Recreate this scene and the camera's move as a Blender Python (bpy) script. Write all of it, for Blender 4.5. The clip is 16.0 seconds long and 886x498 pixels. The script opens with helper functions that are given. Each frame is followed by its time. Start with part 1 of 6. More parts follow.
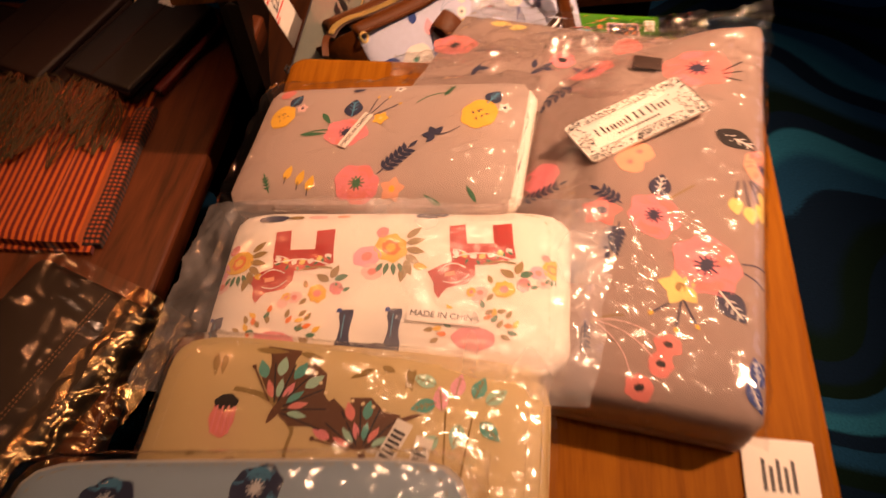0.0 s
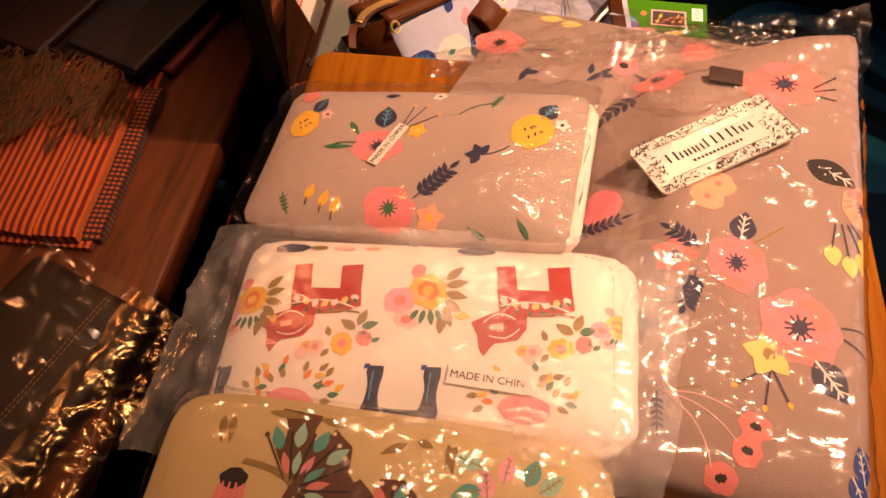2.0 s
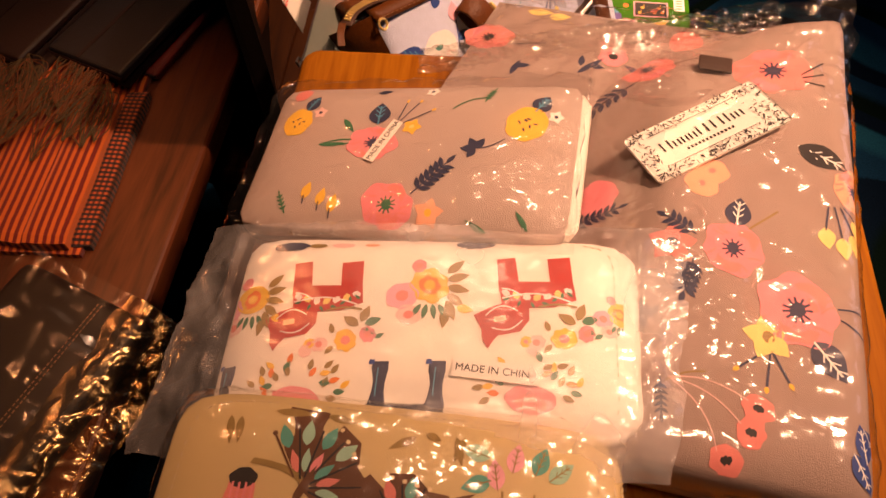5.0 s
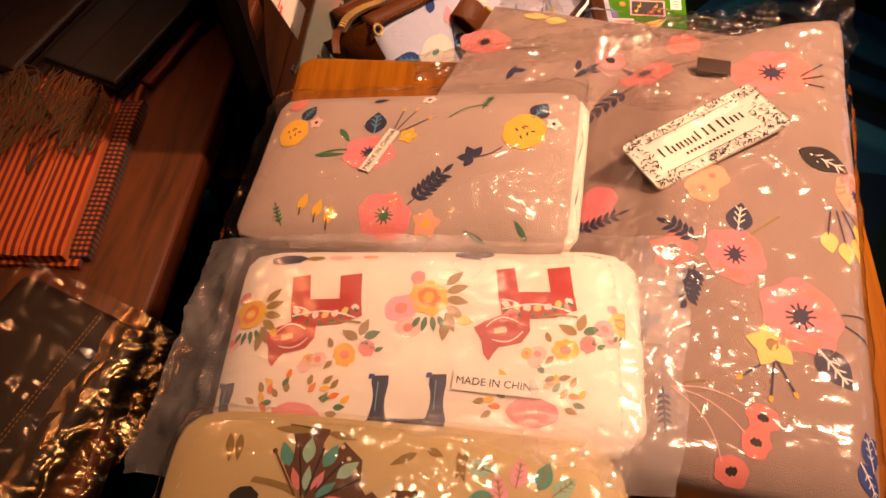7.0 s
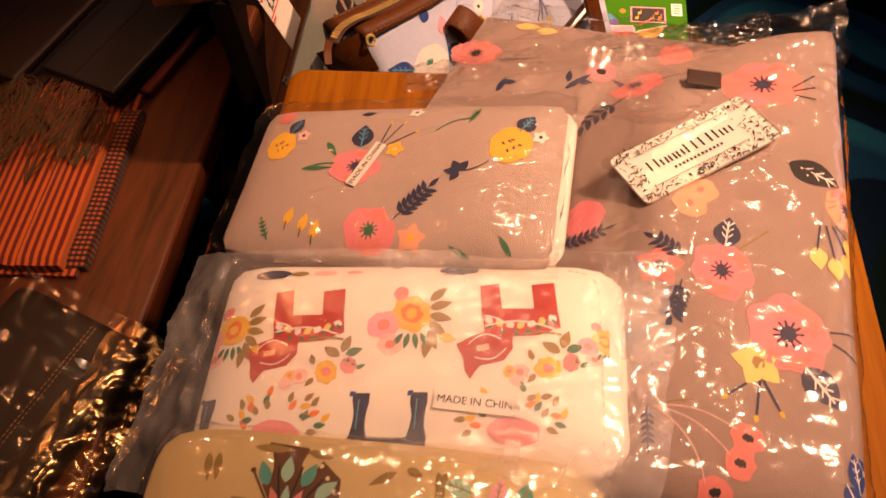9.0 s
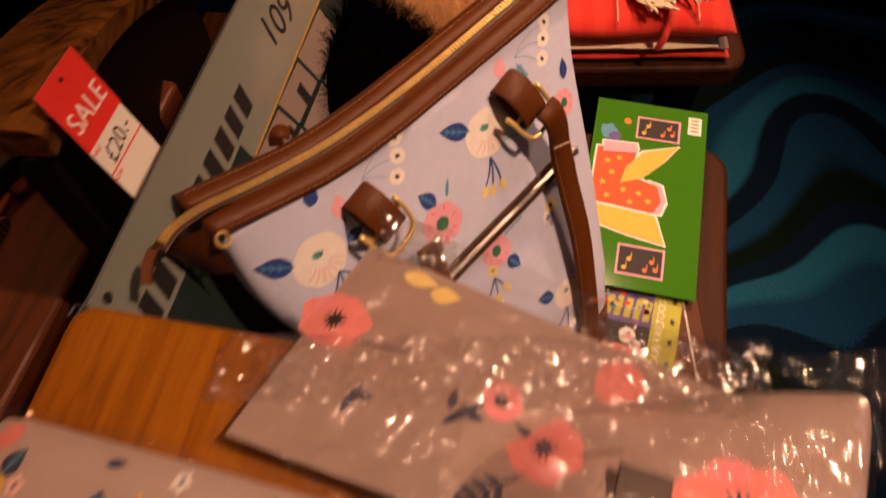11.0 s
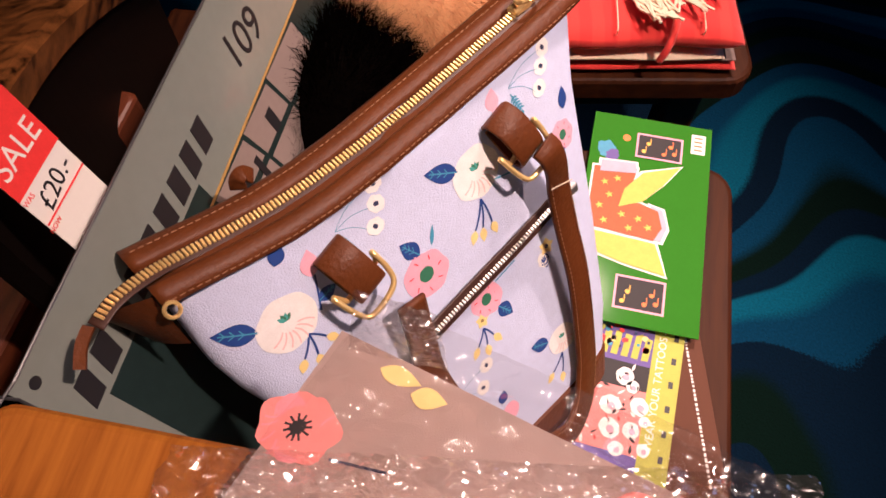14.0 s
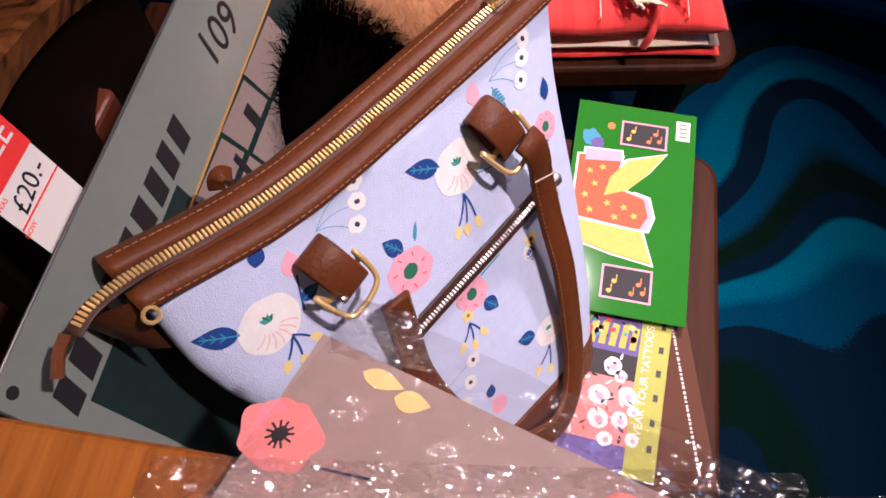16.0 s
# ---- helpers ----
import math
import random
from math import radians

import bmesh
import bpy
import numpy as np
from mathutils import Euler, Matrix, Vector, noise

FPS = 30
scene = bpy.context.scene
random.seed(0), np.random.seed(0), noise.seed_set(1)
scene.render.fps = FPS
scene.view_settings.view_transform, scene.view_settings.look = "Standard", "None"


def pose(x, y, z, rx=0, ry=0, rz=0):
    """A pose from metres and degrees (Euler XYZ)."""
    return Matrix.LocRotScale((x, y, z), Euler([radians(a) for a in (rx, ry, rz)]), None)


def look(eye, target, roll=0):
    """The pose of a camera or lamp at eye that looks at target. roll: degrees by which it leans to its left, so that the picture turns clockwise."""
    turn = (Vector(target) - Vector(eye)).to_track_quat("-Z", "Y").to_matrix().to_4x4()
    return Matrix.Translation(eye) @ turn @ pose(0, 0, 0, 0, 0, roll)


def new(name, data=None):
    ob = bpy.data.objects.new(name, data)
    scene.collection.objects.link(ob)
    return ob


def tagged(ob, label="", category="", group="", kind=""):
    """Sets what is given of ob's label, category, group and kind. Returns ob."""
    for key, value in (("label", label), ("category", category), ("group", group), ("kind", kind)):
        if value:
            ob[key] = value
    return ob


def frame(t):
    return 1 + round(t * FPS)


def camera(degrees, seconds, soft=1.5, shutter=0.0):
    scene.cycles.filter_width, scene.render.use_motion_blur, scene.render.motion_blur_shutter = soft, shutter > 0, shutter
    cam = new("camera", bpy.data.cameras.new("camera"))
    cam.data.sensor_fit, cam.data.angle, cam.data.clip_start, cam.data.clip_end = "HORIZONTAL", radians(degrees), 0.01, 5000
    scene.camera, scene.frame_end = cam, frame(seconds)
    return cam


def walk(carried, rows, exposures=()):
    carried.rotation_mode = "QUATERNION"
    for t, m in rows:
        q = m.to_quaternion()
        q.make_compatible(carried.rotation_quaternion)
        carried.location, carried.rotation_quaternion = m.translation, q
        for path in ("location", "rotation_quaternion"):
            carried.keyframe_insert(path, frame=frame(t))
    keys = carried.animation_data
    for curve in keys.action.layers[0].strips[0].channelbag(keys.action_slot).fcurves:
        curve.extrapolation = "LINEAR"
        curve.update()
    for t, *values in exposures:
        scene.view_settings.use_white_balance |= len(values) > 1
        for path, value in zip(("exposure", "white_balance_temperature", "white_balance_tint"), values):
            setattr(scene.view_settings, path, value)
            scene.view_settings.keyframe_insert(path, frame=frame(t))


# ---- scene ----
cam = camera(62.0, 16.0, soft=1.6, shutter=0.8)
PATH = [
    (0, (0.07, 0.071, 1.072), (-0.036, 1.194, -0.58), -3.8),
    (0.5, (0.071, 0.12, 1.049), (-0.091, 1.188, -0.635), -3.8),
    (1, (0.07, 0.13, 1.053), (-0.12, 1.219, -0.614), -4.5),
    (1.5, (0.053, 0.139, 1.044), (-0.092, 1.184, -0.655), -3.3),
    (2, (0.046, 0.137, 1.042), (-0.08, 1.19, -0.654), -3.0),
    (2.5, (0.039, 0.135, 1.041), (-0.074, 1.191, -0.653), -2.8),
    (3, (0.038, 0.134, 1.042), (-0.059, 1.193, -0.652), -2.7),
    (3.5, (0.038, 0.133, 1.044), (-0.048, 1.191, -0.651), -2.5),
    (6, (0.039, 0.139, 1.042), (-0.042, 1.186, -0.661), -3.2),
    (6.5, (0.041, 0.143, 1.042), (-0.037, 1.194, -0.658), -3.4),
    (7, (0.039, 0.142, 1.043), (-0.047, 1.187, -0.66), -3.9),
    (7.5, (0.036, 0.144, 1.042), (-0.039, 1.184, -0.664), -3.8),
    (8, (0.036, 0.142, 1.043), (-0.034, 1.195, -0.656), -3.7),
    (8.2, (0.038, 0.142, 1.044), (-0.038, 1.196, -0.654), -4.0),
    (10.3, (0.104, 0.265, 1.029), (-0.062, 1.294, -0.678), -4.2),
    (10.5, (0.116, 0.303, 1.018), (-0.052, 1.299, -0.708), -3.8),
    (11, (0.128, 0.409, 0.993), (-0.06, 1.388, -0.741), -3.4),
    (11.5, (0.133, 0.459, 0.977), (-0.054, 1.372, -0.793), -2.7),
    (12, (0.135, 0.48, 0.975), (-0.057, 1.414, -0.783), -2.4),
    (12.5, (0.126, 0.478, 0.969), (-0.047, 1.411, -0.791), -1.3),
    (13, (0.119, 0.473, 0.969), (-0.03, 1.412, -0.791), -0.8),
    (13.5, (0.116, 0.472, 0.969), (-0.034, 1.413, -0.789), -1.0),
    (14, (0.118, 0.478, 0.968), (-0.023, 1.41, -0.795), -1.1),
    (14.5, (0.12, 0.478, 0.968), (-0.021, 1.396, -0.804), -1.4),
    (15, (0.12, 0.483, 0.968), (-0.009, 1.396, -0.807), -1.2),
    (15.5, (0.117, 0.484, 0.966), (0.005, 1.392, -0.812), -0.6),
    (16, (0.121, 0.486, 0.967), (0.011, 1.388, -0.814), -0.8),
]
walk(cam, [(t, look(eye, target, roll)) for t, eye, target, roll in PATH],
     exposures=[(0, -0.1, 6600, 34), (8.2, -0.1, 6600, 34), (10.3, -0.55, 6600, 35), (11.0, -0.85, 6300, 34), (11.6, -1.0, 5900, 32), (12.2, 0.0, 5650, 30), (14, -0.04, 4650, 25), (16, -0.1, 4100, 21)])

# ---- light ----
world = bpy.data.worlds.new("dim_room")
scene.world = world
world.use_nodes = True
world.node_tree.nodes["Background"].inputs[0].default_value = (1.0, 0.75, 0.5, 1)
world.node_tree.nodes["Background"].inputs[1].default_value = 0.0012


def lamp(loc, target, power, cone, color, radius=0.035):
    data = bpy.data.lights.new("ceiling_spot", "SPOT")
    data.energy, data.color, data.spot_size, data.spot_blend, data.shadow_soft_size = power, color, radians(cone), 0.9, radius
    new("ceiling_spot", data).matrix_world = look(loc, target)


WARM = (1.0, 0.60, 0.31)
lamp((1.15, 0.60, 2.40), (0.27, 0.62, 0.56), 285, 35, WARM, 0.045)
lamp((0.95, 0.75, 2.40), (0.28, 0.72, 0.45), 20, 36, WARM, 0.05)
lamp((0.45, 1.75, 2.40), (0.22, 1.08, 0.42), 290, 32, WARM, 0.05)
lamp((-0.9, 1.3, 2.40), (-0.38, 0.40, 0.45), 50, 26, (1.0, 0.40, 0.13), 0.05)
for x, y in ((0.15, 0.95), (0.35, 0.15), (-0.25, 1.45), (0.65, 1.35), (-0.15, 0.35)):
    lamp((x, y, 2.45), (x * 0.5 + 0.05, 0.5, 0.6), 9, 60, WARM, 0.05)
win = bpy.data.lights.new("window_daylight", "AREA")
win.shape, win.size, win.size_y, win.energy, win.color = "RECTANGLE", 1.2, 1.0, 2.6, (0.62, 0.78, 1.0)
new("window_daylight", win).matrix_world = look((2.45, 1.5, 1.5), (0.2, 0.7, 0.4))


# ---- materials ----
MATS = {}


def material(name, color, rough=0.6, metal=0.0, var=0.15, scale=40.0, bump=0.0, bump_scale=400.0, spec=0.5, coat=0.0, sheen=0.0):
    """Principled surface whose colour varies at two scales, with fine relief."""
    if name in MATS:
        return MATS[name]
    m = bpy.data.materials.new(name)
    m.use_nodes = True
    nt = m.node_tree
    b = nt.nodes["Principled BSDF"]
    tc = nt.nodes.new("ShaderNodeTexCoord")
    n1, n2 = nt.nodes.new("ShaderNodeTexNoise"), nt.nodes.new("ShaderNodeTexNoise")
    n1.inputs["Scale"].default_value, n2.inputs["Scale"].default_value = scale, scale * 9
    n1.inputs["Detail"].default_value = 4
    add = nt.nodes.new("ShaderNodeMath")
    add.operation = "ADD"
    mix = nt.nodes.new("ShaderNodeMix")
    mix.data_type = "RGBA"
    c = Vector(color)
    mix.inputs["A"].default_value = (*(c * (1 - var)), 1)
    mix.inputs["B"].default_value = (*[min(1, v * (1 + var)) for v in c], 1)
    half = nt.nodes.new("ShaderNodeMath")
    half.operation = "MULTIPLY"
    half.inputs[1].default_value = 0.5
    for n in (n1, n2):
        nt.links.new(tc.outputs["Object"], n.inputs["Vector"])
    nt.links.new(n1.outputs["Fac"], add.inputs[0])
    nt.links.new(n2.outputs["Fac"], add.inputs[1])
    nt.links.new(add.outputs[0], half.inputs[0])
    nt.links.new(half.outputs[0], mix.inputs["Factor"])
    nt.links.new(mix.outputs["Result"], b.inputs["Base Color"])
    b.inputs["Roughness"].default_value, b.inputs["Metallic"].default_value = rough, metal
    b.inputs["Specular IOR Level"].default_value, b.inputs["Coat Weight"].default_value = spec, coat
    b.inputs["Sheen Weight"].default_value = sheen
    if bump:
        n3, bp = nt.nodes.new("ShaderNodeTexNoise"), nt.nodes.new("ShaderNodeBump")
        n3.inputs["Scale"].default_value, n3.inputs["Detail"].default_value = bump_scale, 3
        bp.inputs["Strength"].default_value, bp.inputs["Distance"].default_value = bump, 0.001
        nt.links.new(tc.outputs["Object"], n3.inputs["Vector"])
        nt.links.new(n3.outputs["Fac"], bp.inputs["Height"])
        nt.links.new(bp.outputs[0], b.inputs["Normal"])
    MATS[name] = m
    return m


def ramp_nodes(nt, stops, constant=False):
    r = nt.nodes.new("ShaderNodeValToRGB")
    r.color_ramp.interpolation = "CONSTANT" if constant else "LINEAR"
    while len(r.color_ramp.elements) < len(stops):
        r.color_ramp.elements.new(0.5)
    for e, (p, c) in zip(r.color_ramp.elements, stops):
        e.position, e.color = p, (*c, 1)
    return r


def wood(name, dark, light, rough, scale=6.0, stretch=(14, 1, 14), coat=0.3, spec=0.25):
    m = bpy.data.materials.new(name)
    m.use_nodes = True
    nt = m.node_tree
    b = nt.nodes["Principled BSDF"]
    tc, mp = nt.nodes.new("ShaderNodeTexCoord"), nt.nodes.new("ShaderNodeMapping")
    mp.inputs["Scale"].default_value = stretch
    n, f = nt.nodes.new("ShaderNodeTexNoise"), nt.nodes.new("ShaderNodeTexNoise")
    n.inputs["Scale"].default_value, n.inputs["Detail"].default_value, n.inputs["Distortion"].default_value = scale, 6, 1.2
    f.inputs["Scale"].default_value, f.inputs["Detail"].default_value = scale * 9, 2
    mid = [(a + c) / 2 for a, c in zip(dark, light)]
    r = ramp_nodes(nt, [(0.3, dark), (0.48, mid), (0.7, light)])
    mx = nt.nodes.new("ShaderNodeMath")
    mx.operation = "MULTIPLY_ADD"
    mx.inputs[1].default_value, mx.inputs[2].default_value = 0.25, -0.12
    sm = nt.nodes.new("ShaderNodeMath")
    nt.links.new(tc.outputs["Object"], mp.inputs["Vector"])
    for k in (n, f):
        nt.links.new(mp.outputs[0], k.inputs["Vector"])
    nt.links.new(f.outputs["Fac"], mx.inputs[0])
    nt.links.new(n.outputs["Fac"], sm.inputs[0])
    nt.links.new(mx.outputs[0], sm.inputs[1])
    nt.links.new(sm.outputs[0], r.inputs["Fac"])
    nt.links.new(r.outputs[0], b.inputs["Base Color"])
    b.inputs["Roughness"].default_value, b.inputs["Coat Weight"].default_value = rough, coat
    b.inputs["Coat Roughness"].default_value = 0.2
    b.inputs["Specular IOR Level"].default_value = spec
    bp = nt.nodes.new("ShaderNodeBump")
    bp.inputs["Strength"].default_value, bp.inputs["Distance"].default_value = 0.15, 0.0006
    nt.links.new(sm.outputs[0], bp.inputs["Height"])
    nt.links.new(bp.outputs[0], b.inputs["Normal"])
    return m


def film_material(name, tint, gloss, crease_scale, strength, rough=0.06, haze=0.03, crushed=0.5, shine=(1, 1, 1), stretch=(1.0, 4.2, 1.0), turned=0.7, tilts=0.95):
    """Clear crinkled wrapping film: see-through, with glossy creases."""
    m = bpy.data.materials.new(name)
    m.use_nodes = True
    nt = m.node_tree
    out = nt.nodes["Material Output"]
    nt.nodes.remove(nt.nodes["Principled BSDF"])
    tr, gl, mix = nt.nodes.new("ShaderNodeBsdfTransparent"), nt.nodes.new("ShaderNodeBsdfGlossy"), nt.nodes.new("ShaderNodeMixShader")
    tr.inputs[0].default_value = (*tint, 1)
    gl.inputs["Roughness"].default_value = rough
    gl.inputs["Color"].default_value = (*shine, 1)
    lw = nt.nodes.new("ShaderNodeFresnel")
    lw.inputs[0].default_value = 1.5
    ma = nt.nodes.new("ShaderNodeMath")
    ma.operation = "MULTIPLY_ADD"
    ma.use_clamp = True
    ma.inputs[1].default_value, ma.inputs[2].default_value = 1.0, gloss
    tc = nt.nodes.new("ShaderNodeTexCoord")
    vo, no = nt.nodes.new("ShaderNodeTexNoise"), nt.nodes.new("ShaderNodeTexNoise")
    vo.noise_type = "RIDGED_MULTIFRACTAL"
    vo.inputs["Scale"].default_value, vo.inputs["Detail"].default_value, vo.inputs["Roughness"].default_value = crease_scale * 0.6, 2, 0.4
    mpv = nt.nodes.new("ShaderNodeMapping")
    mpv.inputs["Scale"].default_value, mpv.inputs["Rotation"].default_value = stretch, (0, 0, turned)
    no.inputs["Scale"].default_value, no.inputs["Detail"].default_value = crease_scale * 0.8, 3
    mixv = nt.nodes.new("ShaderNodeVectorMath")
    mixv.operation = "MULTIPLY_ADD"
    mixv.inputs[1].default_value = (0.03, 0.03, 0.03)
    facet, spots, edge, shift, turn, tilt, unit = [nt.nodes.new("ShaderNode" + k) for k in ("TexVoronoi", "TexNoise", "MapRange", "VectorMath", "VectorMath", "VectorMath", "VectorMath")]
    facet.inputs["Scale"].default_value = crease_scale * 4.2
    spots.inputs["Scale"].default_value, spots.inputs["Detail"].default_value = 24, 2
    edge.inputs["From Min"].default_value, edge.inputs["From Max"].default_value = crushed, crushed + 0.14
    edge.inputs["To Min"].default_value, edge.inputs["To Max"].default_value = 0.05, tilts
    shift.operation, turn.operation, tilt.operation, unit.operation = "SUBTRACT", "SCALE", "ADD", "NORMALIZE"
    shift.inputs[1].default_value = (0.5, 0.5, 0.5)
    b1, b2 = nt.nodes.new("ShaderNodeBump"), nt.nodes.new("ShaderNodeBump")
    b1.inputs["Strength"].default_value, b1.inputs["Distance"].default_value = strength, 0.004
    b2.inputs["Strength"].default_value, b2.inputs["Distance"].default_value = strength * 0.6, 0.003
    # Patchy white mix imitates hazy sheen, besides the film's own milkiness.
    milk, soft = nt.nodes.new("ShaderNodeBsdfDiffuse"), nt.nodes.new("ShaderNodeMixShader")
    milk.inputs[0].default_value = (0.8, 0.78, 0.8, 1)
    patch, amount = nt.nodes.new("ShaderNodeTexNoise"), nt.nodes.new("ShaderNodeMath")
    patch.inputs["Scale"].default_value, patch.inputs["Detail"].default_value = 16, 2
    amount.operation, amount.use_clamp = "MULTIPLY_ADD", True
    amount.inputs[1].default_value, amount.inputs[2].default_value = haze * 6, -haze * 2
    nt.links.new(patch.outputs["Fac"], amount.inputs[0])
    nt.links.new(amount.outputs[0], soft.inputs[0])
    nt.links.new(tc.outputs["Object"], patch.inputs["Vector"])
    nt.links.new(tc.outputs["Object"], no.inputs["Vector"])
    nt.links.new(no.outputs["Color"], mixv.inputs[0])
    nt.links.new(tc.outputs["Object"], mixv.inputs[2])
    nt.links.new(mixv.outputs[0], mpv.inputs["Vector"])
    nt.links.new(mpv.outputs[0], vo.inputs["Vector"])
    nt.links.new(vo.outputs["Fac"], b1.inputs["Height"])
    nt.links.new(no.outputs["Fac"], b2.inputs["Height"])
    nt.links.new(b1.outputs[0], b2.inputs["Normal"])
    nt.links.new(mpv.outputs[0], facet.inputs["Vector"])
    nt.links.new(tc.outputs["Object"], spots.inputs["Vector"])
    nt.links.new(spots.outputs["Fac"], edge.inputs["Value"])
    nt.links.new(facet.outputs["Color"], shift.inputs[0])
    nt.links.new(shift.outputs[0], turn.inputs[0])
    nt.links.new(edge.outputs[0], turn.inputs["Scale"])
    nt.links.new(turn.outputs[0], tilt.inputs[0])
    nt.links.new(b2.outputs[0], tilt.inputs[1])
    nt.links.new(tilt.outputs[0], unit.inputs[0])
    nt.links.new(unit.outputs[0], gl.inputs["Normal"])
    nt.links.new(lw.outputs[0], ma.inputs[0])
    nt.links.new(ma.outputs[0], mix.inputs[0])
    nt.links.new(tr.outputs[0], soft.inputs[1])
    nt.links.new(milk.outputs[0], soft.inputs[2])
    nt.links.new(soft.outputs[0], mix.inputs[1])
    nt.links.new(gl.outputs[0], mix.inputs[2])
    nt.links.new(mix.outputs[0], out.inputs[0])
    return m


def stripes(name, a, b, per_metre, rough=0.9, axis=0, check=0.0):
    """Woven cloth with stripes across one axis, as a check where asked."""
    m = material(name, a, rough, bump=0.5, bump_scale=900)
    nt = m.node_tree
    bs = nt.nodes["Principled BSDF"]
    tc, wv = nt.nodes.new("ShaderNodeTexCoord"), nt.nodes.new("ShaderNodeTexWave")
    wv.bands_direction = "XYZ"[axis]
    wv.inputs["Scale"].default_value, wv.inputs["Distortion"].default_value = per_metre * 0.314, 0.35
    wv.inputs["Detail Scale"].default_value = 3
    r = ramp_nodes(nt, [(0.0, a), (0.42, a), (0.58, b), (1.0, b)])
    nt.links.new(tc.outputs["Object"], wv.inputs["Vector"])
    nt.links.new(wv.outputs["Fac"], r.inputs["Fac"])
    last = r.outputs[0]
    if check:
        w2 = nt.nodes.new("ShaderNodeTexWave")
        w2.bands_direction = "XYZ"[1 - axis]
        w2.inputs["Scale"].default_value = check * 0.314
        mx = nt.nodes.new("ShaderNodeMix")
        mx.data_type, mx.blend_type = "RGBA", "MULTIPLY"
        mx.inputs["Factor"].default_value = 0.85
        nt.links.new(tc.outputs["Object"], w2.inputs["Vector"])
        nt.links.new(last, mx.inputs["A"])
        nt.links.new(w2.outputs["Color"], mx.inputs["B"])
        last = mx.outputs["Result"]
    nt.links.new(last, bs.inputs["Base Color"])
    bs.inputs["Sheen Weight"].default_value = 0.2
    return m


PINE = wood("orange_pine", (0.21, 0.064, 0.0015), (0.36, 0.130, 0.003), 0.6, scale=5, stretch=(14, 1.0, 14), coat=0.0, spec=0.08)
OAK = wood("red_brown_wood", (0.045, 0.011, 0.003), (0.13, 0.034, 0.009), 0.45, scale=4, stretch=(12, 1, 12))
DARK_WOOD = wood("dark_varnished_wood", (0.022, 0.006, 0.0015), (0.056, 0.017, 0.003), 0.5, scale=4, stretch=(10, 1, 10), coat=0.0, spec=0.12)
BOARD = wood("streaked_dark_wood", (0.006, 0.002, 0.001), (0.24, 0.09, 0.016), 0.3, scale=4, stretch=(16, 1.2, 16), coat=0.5)
FILM = film_material("clear_film", (0.98, 0.97, 0.96), 0.07, 40, 0.3, 0.10, 0.010, 0.64)
FILM_SLACK = film_material("slack_film", (0.98, 0.97, 0.96), 0.07, 36, 0.24, 0.09, 0.010, 0.60)
FILM_CRUMPLED = film_material("crumpled_film", (0.97, 0.95, 0.92), 0.20, 42, 0.4, 0.12, 0.02, 0.30)
FILM_SOFT = film_material("cloudy_film", (0.95, 0.94, 0.96), 0.02, 30, 0.18, 0.18, 0.17, 0.66, tilts=0.3)
# loose_film: gold shine colour stands in for glints of a more orange lamp.
FILM_DARK = film_material("loose_film", (0.95, 0.90, 0.8), 0.24, 26, 0.35, 0.26, 0.004, 0.56, (1.0, 0.70, 0.32), (2.2, 0.45, 1.0), 0.25, 0.25)
FILM_FLAT = film_material("flat_film", (0.95, 0.93, 0.9), 0.0, 10, 0.05, 0.2, 0.0)
# taupe_canvas: broad tone variation imitates shading of soft folds and sheen.
GREY = material("taupe_canvas", (0.36, 0.270, 0.238), 0.75, bump=0.45, bump_scale=1500, var=0.14, scale=11)
WHITE_PU = material("white_leatherette", (0.86, 0.82, 0.74), 0.5, var=0.04, bump=0.1, bump_scale=800)
CREAM_PU = material("cream_leatherette", (0.62, 0.49, 0.25), 0.45, var=0.09, bump=0.1, bump_scale=800)
PALE_BLUE = material("pale_blue_leatherette", (0.45, 0.58, 0.68), 0.5, var=0.06)
PURSE_GREY = material("grey_taupe_canvas", (0.47, 0.375, 0.335), 0.7, bump=0.5, bump_scale=1300, var=0.13, scale=16)
LILAC = material("lilac_blue_canvas", (0.58, 0.64, 0.86), 0.75, bump=0.7, bump_scale=1000, var=0.15, scale=16)
LEATHER = material("brown_leatherette", (0.100, 0.029, 0.004), 0.45, spec=0.22, bump=0.45, bump_scale=420, var=0.42, scale=30)
DARK_LEATHER = material("dark_brown_leatherette", (0.05, 0.022, 0.013), 0.5, bump=0.2, bump_scale=500)
GOLD = material("gold_metal", (1.0, 0.70, 0.24), 0.28, metal=0.65, var=0.06)
SILVER = material("nickel_metal", (0.8, 0.76, 0.72), 0.4, metal=1.0, var=0.06)
CARDSTOCK = material("white_card", (0.85, 0.82, 0.76), 0.6, var=0.03)
INK = material("black_ink", (0.015, 0.014, 0.016), 0.5, var=0.1)
